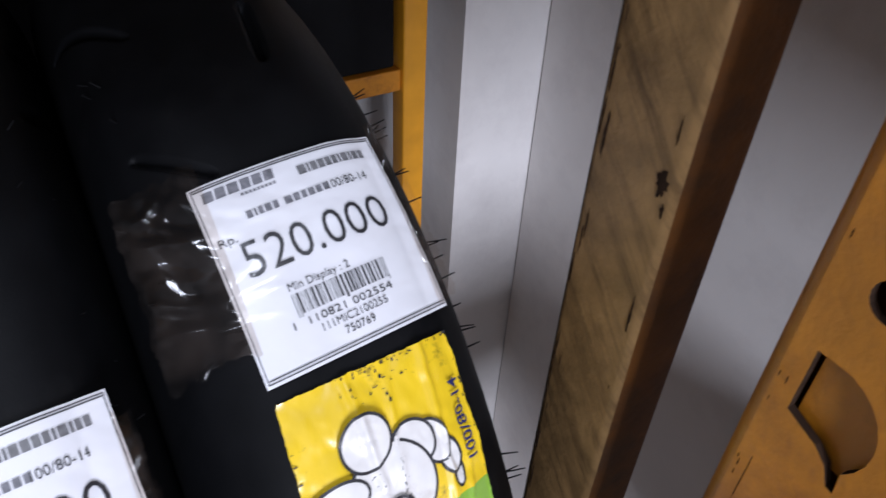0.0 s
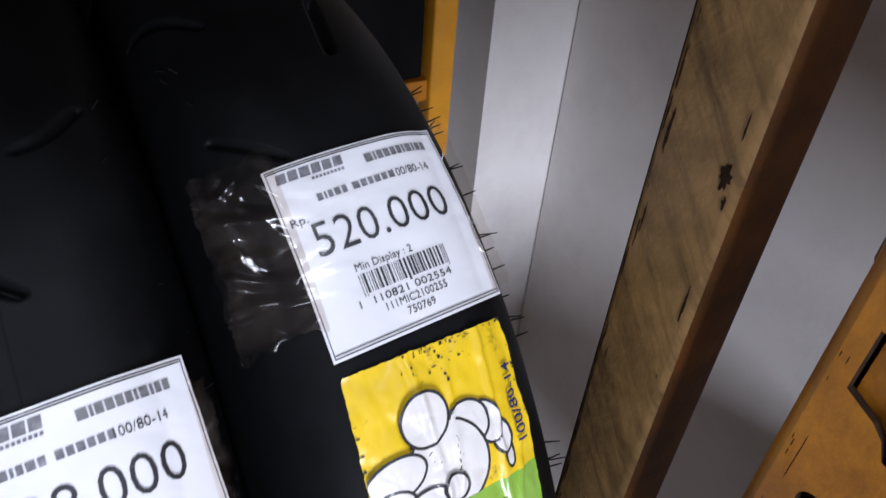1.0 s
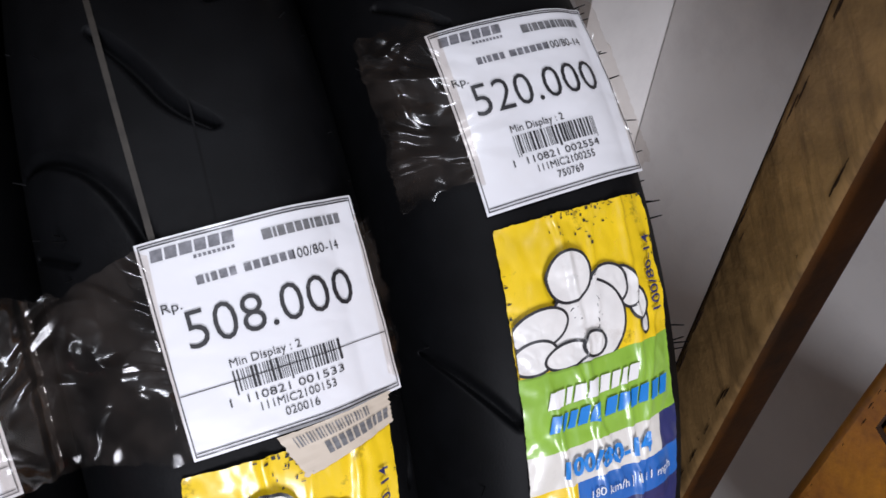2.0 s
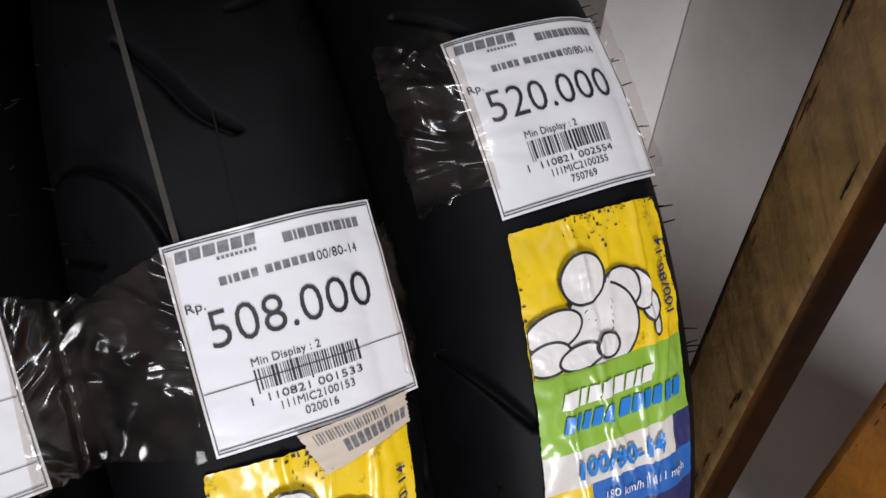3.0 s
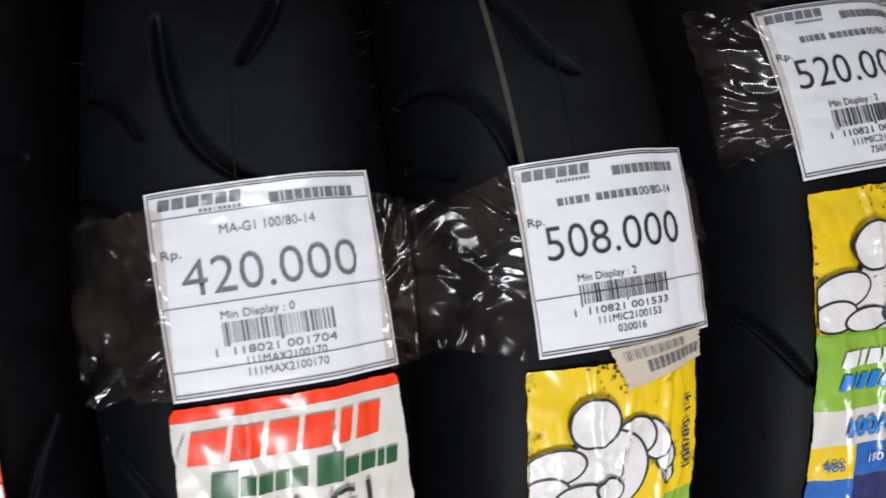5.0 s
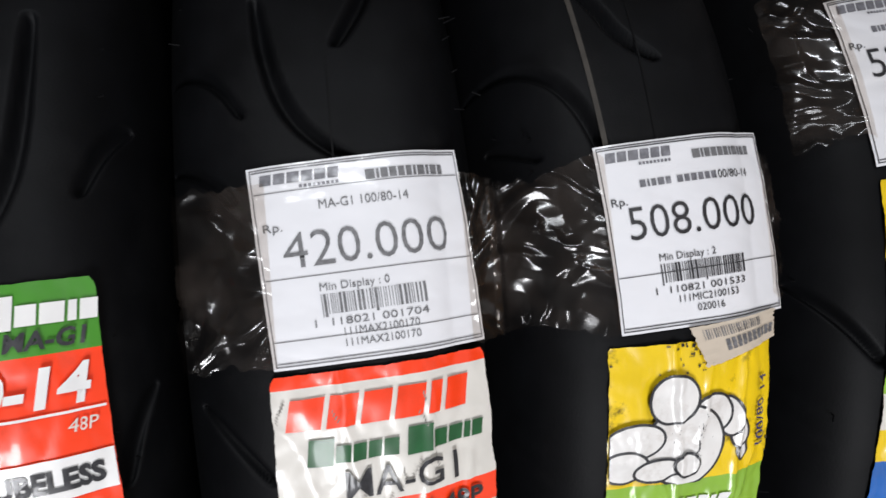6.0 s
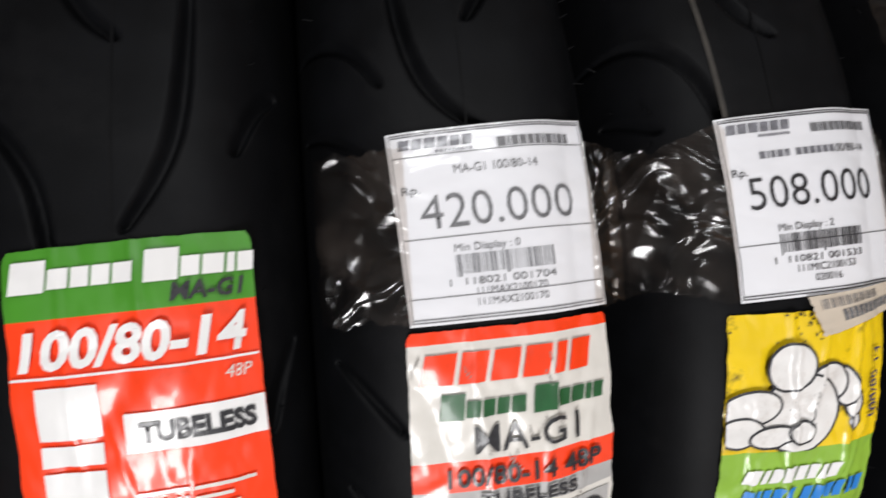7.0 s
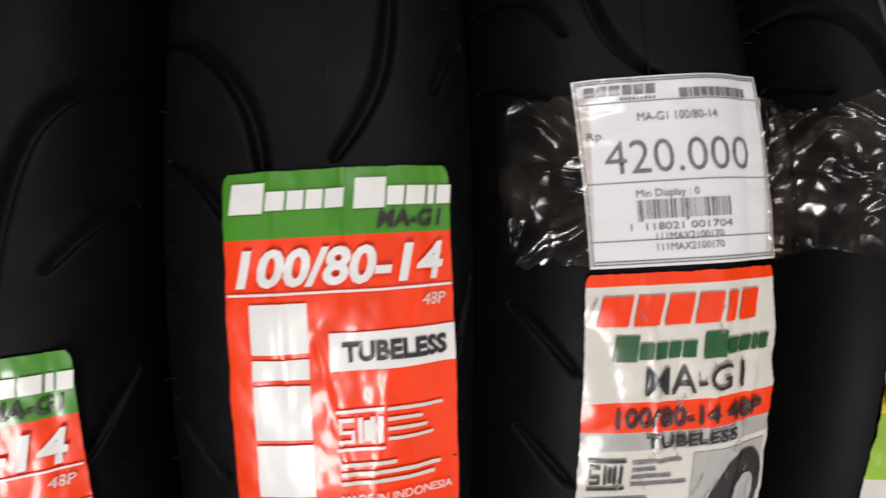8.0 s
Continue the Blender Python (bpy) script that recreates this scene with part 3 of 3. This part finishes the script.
def blocks(area, widths, gap=0.18, shear=0.0, turn=False):
    """Plain shapes in place of the letters of a mark."""
    s0, t0, s1, t1 = area
    total = sum(widths) + gap * (len(widths) - 1)
    out, at = [], 0.0
    for wd in widths:
        a, b = at / total, (at + wd) / total
        if wd > 0:
            out.append((s0, t0 + (t1 - t0) * a, s1, t0 + (t1 - t0) * b, 0) if turn else (s0 + (s1 - s0) * a, t0, s0 + (s1 - s0) * b, t1, shear))
        at += abs(wd) + gap
    return out


def word_mark(area, words_widths, gap=0.2, shear=0.0):
    """Plain shapes for a mark whose words begin tall and go on lower."""
    s0, t0, s1, t1 = area
    flat = [wd for group in words_widths for wd in (*group, -0.25)][:-1]
    out, first = [], {sum(len(g) for g in words_widths[:k]) for k in range(len(words_widths))}
    for k, (a, b, c, d, e) in enumerate(blocks(area, flat, gap, shear)):
        top = b if k in first else b + 0.30 * (d - b)
        out.append((a, top, c, d - (0.0 if k in first else 0.08 * (d - b)), e))
    return out


def frame_lines(s0, t0, s1, t1, h, k):
    return [(s0, t0, s1, t0 + k, 0), (s0, t1 - k, s1, t1, 0), (s0, t0 + k, s0 + h, t1 - k, 0), (s1 - h, t0 + k, s1, t1 - k, 0)]


def at_tyre(ob, who):
    ob.location = who.location
    return ob


def price_tag(who, corners, price, size, stock, digits, codes, label, seed, name_widths, size_area, extra_lines=(), faded=False):
    sh = Sheet(corners, 0.0012, curl=0.0, wrinkle=0.00035, seed=seed)
    ink = PALE_INK if faded else INK
    cols, rows = [k / 64 for k in range(65)], [k / 64 for k in range(65)]
    tag = at_tyre(tagged(new("price_tag", sheet_grid("price_tag", sh, cols, rows, PAPER)), label, "price tag", "price tags on the tyres"), who)
    printed("border", sh, frame_lines(0.012, 0.012, 0.988, 0.985, 0.005, 0.005) + [(0.02, 0.024, 0.98, 0.030, 0), (0.02, 0.965, 0.98, 0.970, 0)] + [(0.02, t, 0.98, t + 0.004, 0) for t in extra_lines], ink, tag)
    printed("shop_mark", sh, blocks((0.05, 0.045, 0.41, 0.098), (1, 1, 1.1, 1, 1, 1), 0.2, 0.12), FADED, tag, each=True)
    printed("shop_submark", sh, blocks((0.225, 0.112, 0.407, 0.127), (1,) * 9, 0.5), FADED, tag, many=True)
    printed("maker_mark", sh, blocks((0.535, 0.080, 0.91, 0.128), (1.3, 0.4, 1, 1, 0.9, 0.8, 0.4, 1, 0.4, 0.9, 0.8), 0.2), PALE_INK, tag, each=True)
    if len(name_widths) > 1:
        printed("model_mark", sh, blocks((0.21, 0.208, size_area[0] - 0.025, 0.246), name_widths, 0.3), FADED, tag, each=True)
    words("size_text", sh, size, size_area, ink, tag)
    words("currency_text", sh, "Rp.", (0.040, 0.290, 0.125, 0.345), ink, tag)
    words("price_text", sh, price, (0.113, 0.345, 0.880, 0.517), ink, tag, bold=-0.007)
    words("stock_text", sh, "Min Display : " + stock, (0.250, 0.603, 0.572, 0.653), ink, tag)
    rnd = random.Random(seed)
    bars, at = [], 0.250
    while at < 0.745:
        wd = rnd.choice((0.004, 0.004, 0.008, 0.013))
        long = at < 0.268 or at > 0.733 or 0.49 < at < 0.51
        bars.append((at, 0.657, min(at + wd, 0.748), 0.768 if long else 0.755, 0))
        at += wd + rnd.choice((0.005, 0.006, 0.010))
    printed("barcode", sh, bars, ink, tag, many=True)
    tagged(words("barcode_number", sh, digits, (0.208, 0.776, 0.733, 0.812), ink, tag), kind="stuff")
    tagged(words("stock_code", sh, codes[0], (0.334, 0.828, 0.681, 0.866), ink, tag), kind="stuff")
    tagged(words("stock_code", sh, codes[1], (0.334, 0.882, 0.681, 0.920) if len(codes[1]) > 8 else (0.430, 0.884, 0.588, 0.922), ink, tag), kind="stuff")
    return tag


price_tag(tyre_a, [(63.6, -25.2), (65.0, 36.9), (50.6, 39.7), (49.4, -22.9)], "520.000", "100/80-14", "2", "1  110821 002554", ("111MIC2100255", "750769"),
          "white price tag reading 520.000 taped high on its tyre", 3, (1, 0.4, 0.8, 1.1, 0.9, -0.5, 1.3, 1.1, 0.9, 1.1, 1, 1), (0.645, 0.205, 0.865, 0.250))
price_tag(tyre_b, [(52.1, -20.3), (53.1, 41.7), (39.3, 44.3), (38.8, -17.1)], "508.000", "100/80-14", "2", "1  110821 001533", ("111MIC2100153", "020016"),
          "white price tag reading 508.000 with creased lower half", 5, (1, 0.4, 0.8, 1.1, 0.9, -0.5, 1, 0.9, 1, 0.9, 0.9, 0.9), (0.645, 0.205, 0.865, 0.250), (0.70,))
price_tag(tyre_c, [(52.0, -24.4), (53.0, 39.3), (39.3, 43.6), (38.9, -20.7)], "420.000", "MA-G1 100/80-14", "0", "1  118021 001704", ("111MAX2100170", "111MAX2100170"),
          "white price tag reading 420.000 with a faded shop mark", 8, (0.001,), (0.30, 0.200, 0.72, 0.245), (0.135, 0.56, 0.86), True)


def star_patch(name, sh, centre, radii, mat, parent, lift, rings=26, turns=72, lowest=1.0):
    """A plain rounded shape that follows the label: radii(angle) gives its half size in s and t."""
    v, f = [sh.place(*centre, lift)], []
    for r in range(1, rings + 1):
        for k in range(turns):
            a = 2 * math.pi * k / turns
            rs, rt = radii(a)
            v.append(sh.place(max(0.004, min(0.996, centre[0] + rs * r / rings)), min(lowest, centre[1] + rt * r / rings), lift))
    for k in range(turns):
        f.append((0, 1 + k, 1 + (k + 1) % turns))
        for r in range(rings - 1):
            a, b = 1 + r * turns, 1 + (r + 1) * turns
            f.append((a + k, b + k, b + (k + 1) % turns, a + (k + 1) % turns))
    return part(name, mesh_of(name, v, f, mat, smooth=True), parent)


def oval(a, b, lean=0.0):
    return lambda ang: (a * math.cos(ang) + lean * math.sin(ang), -b * math.sin(ang))


# centre, half sizes and lean of the plain white ovals printed on a yellow label
OVALS = ((0.850, 0.262, 0.032, 0.026, 0), (0.825, 0.222, 0.058, 0.034, -0.01), (0.755, 0.182, 0.080, 0.043, -0.02), (0.640, 0.170, 0.120, 0.044, 0),
         (0.480, 0.232, 0.235, 0.088, 0), (0.185, 0.215, 0.165, 0.038, 0.03), (0.135, 0.268, 0.128, 0.032, 0.01), (0.320, 0.280, 0.130, 0.024, 0.02),
         (0.400, 0.128, 0.135, 0.050, 0.01), (0.490, 0.272, 0.070, 0.024, 0))


def yellow_label(who, corners, label, seed, model_widths, shift):
    sh = Sheet(corners, 0.0006, wrinkle=0.0016, seed=seed, folds=((0.36, 0.16, 0.0013, 0.035, 0.0, 0.62), (0.80, -0.1, 0.0013, 0.030, 0.0, 0.4), (0.16, 0.3, 0.0012, 0.025, 0.3, 0.75), (0.58, -0.35, 0.0010, 0.022, 0.02, 0.30), (0.30, 0.9, 0.0011, 0.020, 0.28, 0.60), (0.92, -0.6, 0.0010, 0.022, 0.22, 0.62), (0.62, 0.25, 0.0012, 0.024, 0.33, 0.85)))
    cols = steps([0, 0.28, 0.86, 1], 0.016)
    rows = steps([0, 0.305, 0.475, 0.56, 0.64, 1], 0.008)

    def pick(s, t):
        if t < 0.305:
            return 0
        if t < 0.475:
            return 1
        if t < 0.56:
            return 2 if s < 0.86 else 4
        if t < 0.64:
            return 0 if s < 0.28 else 3
        return 4 if s > 0.3 else 3
    lab = at_tyre(tagged(new("tyre_label", sheet_grid("tyre_label", sh, cols, rows, [YELLOW, GREEN, CREAM, BLUE, NAVY], pick, 0.012, 0.0065)), label, "label", "maker's labels on the tyres"), who)
    for k, (cs, ct, a, b, lean) in enumerate(OVALS):
        cs, ct = cs + shift[0], ct + shift[1]
        lift = 0.0006 + 0.0002 * k
        plate = star_patch("outline_oval", sh, (cs, ct), oval(a + 0.011, b + 0.0042, lean), INK, lab, lift, 12, 44, 0.304)
        star_patch("white_oval", sh, (cs, ct), oval(a - 0.006, b - 0.0016, lean), DUSTY_WHITE, plate, lift + 0.00011, 12, 44, 0.3035)
    rnd = random.Random(seed)
    grime = []
    for k in range(70):
        size = rnd.uniform(0.2, 1) ** 2
        if k < 30:
            s0, t0 = rnd.uniform(0.3, 0.98), abs(rnd.gauss(0, 0.004))
        elif k < 45:
            s0, t0 = rnd.choice((0.003, 0.982)), rnd.uniform(0, 0.3)
        else:
            s0, t0 = rnd.gauss(0.5, 0.1), abs(rnd.gauss(0.03, 0.02))
        grime.append((s0, t0, min(0.998, s0 + 0.004 + 0.018 * size), t0 + 0.001 + 0.006 * rnd.random() ** 2, rnd.uniform(-0.8, 0.8)))
    printed("grime", sh, grime, INK, lab, 0.0005, many=True)
    printed("maker_mark", sh, blocks((0.13, 0.345, 0.72, 0.378), (1.3, 0.5, 1, 1, 0.9, 0.8, 0.5, 1), 0.22, 0.8), WHITE_INK, lab, each=True)
    printed("model_mark", sh, blocks((0.13, 0.395, 0.88, 0.432), model_widths, 0.28, 0.7), BRIGHT_BLUE, lab, each=True)
    words("size_text", sh, "100/80-14", (0.20, 0.495, 0.76, 0.54), BRIGHT_BLUE, lab, 0.0014, bold=0.035)
    words("size_text", sh, "100/80-14", (0.885, 0.09, 0.945, 0.25), NAVY, lab, up=True, bold=0.01)
    words("speed_text", sh, "180 km/h | 111 mph", (0.36, 0.585, 0.9, 0.612), WHITE_INK, lab)
    words("load_text", sh, "48S", (0.07, 0.59, 0.2, 0.615), BLUE, lab, bold=0.01)
    return lab


yellow_label(tyre_a, [(48.4, -22.6), (49.0, 35.0), (14, 31), (14, -28)], "glossy yellow, green and blue tyre label, wrinkled and grimy", 11, (1, 0.4, 0.8, 1.1, 0.9, -0.3, 1.3, 1.1, 0.9, 1.1, 1, 1), (-0.035, 0.0))
yellow_label(tyre_b, [(38.0, -21.6), (37.8, 38.4), (4, 29), (4, -26)], "glossy yellow, green and blue tyre label with a beige sticker", 17, (1, 0.4, 0.8, 1.1, 0.9, -0.3, 1, 0.9, 1, 0.9, 0.9, 0.9), (-0.05, -0.014))

sh = Sheet([(38.95, 5), (39.5, 39), (37.4, 38.5), (36.0, 11)], 0.0026, wrinkle=0.0005, seed=2)
sticker = at_tyre(tagged(new("barcode_sticker", sheet_grid("barcode_sticker", sh, [k / 30 for k in range(31)], [k / 16 for k in range(17)], BEIGE, ragged=0.035)), "torn beige paper sticker with a smudged barcode", "sticker"), tyre_b)
printed("barcode", sh, [(0.1 + 0.028 * k, 0.1, 0.1 + 0.028 * k + (0.008, 0.016, 0.012)[k % 3], 0.36, 0) for k in range(24)], PALE_INK, sticker, many=True)
printed("smudge", sh, blocks((0.3, 0.46, 0.95, 0.76), (1,) * 10, 0.35, 0.02), PALE_INK, sticker, many=True)

# cream label
sh = Sheet([(38.5, -22.2), (38.8, 43), (7.6, 49.5), (8, -23)], 0.0007, wrinkle=0.0013, seed=23, folds=((0.30, 0.2, 0.0008, 0.03, 0.0, 0.5), (0.72, -0.25, 0.0008, 0.03, 0.05, 0.5), (0.9, -0.4, 0.0007, 0.03, 0.2, 0.7)))
rows = steps([0, 0.028, 0.300, 0.375, 0.42, 1], 0.009)
cream = at_tyre(tagged(new("tyre_label", sheet_grid("tyre_label", sh, [k / 64 for k in range(65)], rows, [CREAM, RED, GREY_BAND], lambda s, t: 1 if t < 0.028 or 0.3 < t < 0.375 else (2 if 0.375 < t < 0.42 else 0), 0.02, 0.006)),
                        "creased cream tyre label with red bands", "label", "maker's labels on the tyres"), tyre_c)
printed("maker_mark", sh, blocks((0.05, 0.050, 0.87, 0.118), (1.4, 1.2, 1.2, 1.2, 0.5, 1), 0.22, 0.45), RED, cream, each=True)
printed("model_mark", sh, word_mark((0.13, 0.140, 0.90, 0.200), ((1.5, 0.9, 0.8, 0.8, 0.9), (1.5, 0.8, 0.9, 0.4, 0.7)), 0.12, 0.25), DARK_GREEN, cream, each=True)
words("type_text", sh, "MA-G1", (0.29, 0.215, 0.80, 0.282), INK, cream, bold=0.004)
words("size_text", sh, "100/80-14 48P", (0.16, 0.315, 0.92, 0.362), INK, cream, bold=0.025)
words("kind_text", sh, "TUBELESS", (0.31, 0.380, 0.78, 0.413), INK, cream, bold=0.03)
printed("standard_mark", sh, [(0.04, 0.438, 0.22, 0.446, 0), (0.04, 0.512, 0.22, 0.520, 0), (0.05, 0.455, 0.10, 0.463, 0), (0.05, 0.463, 0.06, 0.48, 0), (0.05, 0.48, 0.10, 0.487, 0), (0.09, 0.487, 0.10, 0.497, 0), (0.05, 0.497, 0.10, 0.504, 0), (0.115, 0.455, 0.13, 0.504, 0), (0.135, 0.46, 0.155, 0.5, 0.005), (0.16, 0.455, 0.175, 0.504, 0), (0.19, 0.455, 0.205, 0.504, 0)], INK, cream, many=True)
printed("small_print", sh, [(0.25, 0.445 + 0.02 * k, 0.25 + (0.25, 0.12, 0.2, 0.28)[k], 0.452 + 0.02 * k, 0) for k in range(4)] + [(0.04, 0.545 + 0.018 * k, 0.04 + (0.3, 0.42, 0.4)[k], 0.553 + 0.018 * k, 0) for k in range(3)], FADED, cream, many=True)
words("origin_text", sh, "MADE IN INDONESIA", (0.04, 0.603, 0.47, 0.622), INK, cream)
ground = printed("picture_ground", sh, [(0.56, 0.435, 0.97, 0.70, 0)], GREY_BAND, cream, 0.0004)
star_patch("printed_tyre", sh, (0.80, 0.60), lambda a: (0.16 * math.cos(a) + 0.06 * math.sin(a), -0.15 * math.sin(a)), INK, ground, 0.0009)
star_patch("printed_rim", sh, (0.84, 0.615), lambda a: (0.075 * math.cos(a) + 0.03 * math.sin(a), -0.095 * math.sin(a)), GREY_BAND, ground, 0.0013)
crack = random.Random(4)
creases = []
for k in range(26):
    cs, ct, turn = crack.uniform(0.05, 0.92), crack.uniform(0.02, 0.6), crack.uniform(-1.3, 1.3)
    for step in range(crack.randint(3, 8)):
        creases.append((cs, ct, cs + 0.0035 + 0.004 * crack.random(), ct + 0.007, -turn))
        cs, ct, turn = min(0.98, max(0.02, cs - turn * 0.007)), ct + 0.007, turn + crack.uniform(-0.7, 0.7)
printed("creases", sh, [(a, b, c, d, e) for a, b, c, d, e in creases if b < 0.66], CREASE, cream, 0.0009, many=True)

# orange-red labels
sh = Sheet([(45.2, -25), (45.9, 38.6), (6, 44), (7, -24)], 0.0007, wrinkle=0.0012, seed=31, folds=((0.20, 0.12, 0.0006, 0.018, 0.0, 0.4), (0.52, 0.1, 0.0006, 0.018, 0.0, 0.16), (0.70, -0.4, 0.0005, 0.016, 0.30, 0.62), (0.36, 0.5, 0.0005, 0.016, 0.24, 0.55)))
rows = steps([0, 0.108, 1], 0.009)
red = at_tyre(tagged(new("tyre_label", sheet_grid("tyre_label", sh, [k / 64 for k in range(65)], rows, [DEEP_GREEN, RED], lambda s, t: 0 if t < 0.108 else 1, 0.02, 0.003)),
                      "glossy orange-red and green tyre label", "label", "maker's labels on the tyres"), tyre_d)
printed("model_mark", sh, word_mark((0.03, 0.018, 0.95, 0.067), ((1.5, 0.9, 0.8, 0.8, 0.9), (1.5, 0.8, 0.9, 0.4, 0.7)), 0.12, 0.3), WHITE_INK, red, each=True)
words("type_text", sh, "MA-G1", (0.66, 0.071, 0.94, 0.099), INK, red, bold=0.03, shear=0.015)
words("size_text", sh, "100/80-14", (0.05, 0.124, 0.93, 0.186), WHITE_INK, red, 0.0017, bold=0.034, shear=0.035)
printed("rule", sh, [(0.01, 0.1945, 0.99, 0.1985, 0)], WHITE_INK, red)
words("load_text", sh, "48P", (0.84, 0.208, 0.95, 0.228), CREAM, red, shear=0.01)
box = printed("white_box", sh, [(0.435, 0.263, 0.995, 0.326, 0)], WHITE_INK, red)
words("kind_text", sh, "TUBELESS", (0.49, 0.278, 0.955, 0.312), INK, box, 0.0012, bold=0.045)
printed("maker_mark", sh, blocks((0.10, 0.212, 0.345, 0.78), (1, 0.4, 1.15, 1.15, 1.2, 1.4), 0.12, 0, True), WHITE_INK, red, each=True)
printed("standard_mark", sh, [(0.45, 0.392, 0.66, 0.398, 0), (0.45, 0.46, 0.66, 0.466, 0), (0.46, 0.4065, 0.53, 0.4133, 0), (0.46, 0.4133, 0.475, 0.4277, 0), (0.46, 0.4277, 0.53, 0.4345, 0), (0.515, 0.4345, 0.53, 0.4456, 0), (0.46, 0.4456, 0.53, 0.4524, 0), (0.545, 0.4065, 0.565, 0.4524, 0), (0.57, 0.4116, 0.6, 0.449, 0.005), (0.6, 0.4065, 0.62, 0.4524, 0), (0.635, 0.4065, 0.655, 0.4524, 0)], WHITE_INK, red, many=True)
printed("small_print", sh, [(0.675, 0.393 + 0.017 * k, 0.675 + (0.25, 0.15, 0.17, 0.2)[k], 0.399 + 0.017 * k, 0) for k in range(4)] + [(0.46, 0.488 + 0.016 * k, 0.46 + (0.25, 0.45, 0.42)[k], 0.495 + 0.016 * k, 0) for k in range(3)], CREAM, red, many=True)
words("origin_text", sh, "MADE IN INDONESIA", (0.46, 0.545, 0.96, 0.562), WHITE_INK, red)
low = copy_thing(red, Matrix.Translation((tyre_e.location.x, tyre_e.location.y, tyre_e.location.z)) @ Matrix.Rotation(radians(11.5), 4, "X"))


# ---- clear tape ----
def saw(u):
    """A sharp fold line at each whole number."""
    return abs((u % 1.0) * 2 - 1)


def tape(hubs, x0, x1, a0, a1, centres, label, seed, amp=0.0022, over=0.0016):
    """Crumpled clear film from x0 to x1 (room axes), between the angles a0 and a1; it bridges the gap between two tyres."""
    nx, nt = max(16, int((x1 - x0) / 0.00062)), 84
    v, f = [], []
    for i in range(nt + 1):
        u = i / nt
        for j in range(nx + 1):
            k = j / nx
            x = x0 + (x1 - x0) * k
            # torn, uneven borders
            torn = abs(2 * u - 1) ** 6
            th = radians(a0 + (a1 - a0) * u) + torn * (0.018 * noise.noise(Vector((x * 40, seed, u * 3))) + 0.010 * noise.noise(Vector((x * 260, seed, u * 3))))
            best = 0
            for c in centres:
                d = abs(x - c)
                if d < HALF * 0.985:
                    best = max(best, float(bridged(np.array(d), R0)))
            best = max(best, R0 - 0.024)
            sway = noise.noise_vector(Vector((x * 45, th * 12, seed)))
            hub = min(hubs, key=lambda h: abs(x - h))
            reach = abs(x - hub) + 0.020
            fan = (u - 0.5 - 0.15 * math.sin(seed)) * abs(a0 - a1) * 0.0046 / reach
            # folds that fan out from the tag, crossed by a few wandering ones
            n = 0.75 * saw(1.5 * fan + 1.1 * sway.x + seed)
            n += 0.30 * saw(3.6 * fan + 1.5 * sway.y + reach * 24)
            n += 0.45 * saw(reach * 36 + 1.9 * sway.y + 1.4 * fan) ** 2
            n += 0.30 * saw(th * 9 - x * 60 + 2.2 * sway.z)
            calm = 0.45 + 0.9 * max(0.0, noise.noise(Vector((x * 30, th * 8, seed + 20))) + 0.35)
            n *= amp * calm * min(1, min(j, nx - j) / 4 + 0.2)
            r = best + over + n
            side = (0.0016 * noise.noise(Vector((u * 7, seed * 3, 0))) + 0.0009 * noise.noise(Vector((u * 46, seed * 3, 0)))) * (1 if len(centres) == 1 else 0) * abs(x - hub) / abs(x1 - x0)
            v.append((x + side, -r * math.cos(th), r * math.sin(th)))
    for i in range(nt):
        for j in range(nx):
            a = i * (nx + 1) + j
            f.append((a, a + nx + 1, a + nx + 2, a + 1))
    ob = tagged(new("clear_tape", mesh_of("clear_tape", v, f, TAPE, smooth=True)), label, "tape", "strips of clear tape")
    ob.location = (0, YC, ZC)
    return ob


tape((XA - 0.0212,), XA - 0.0475, XA - 0.0212, 64.8, 51.8, (XA,), "crumpled clear tape holding a price tag", 1.0, 0.0026)
tape((XA + 0.0375,), XA + 0.0375, XA + 0.0455, 66.0, 51.0, (XA,), "clear tape folded round the tyre's shoulder", 4.0, 0.0016)
tape((XB - 0.0175, XC + 0.040), XC + 0.040, XB - 0.0175, 51.0, 39.4, (XB, XC), "crumpled clear tape bridging two tyres", 7.0, 0.0026)
tape((XC - 0.0198,), XC - 0.0475, XC - 0.0198, 50.8, 39.3, (XC,), "crumpled clear tape beside a price tag", 9.0, 0.0034)
tape((XB + 0.0415,), XB + 0.0415, XB + 0.0468, 51.5, 40.5, (XB,), "clear tape folded round the tyre's shoulder", 12.0, 0.0016)
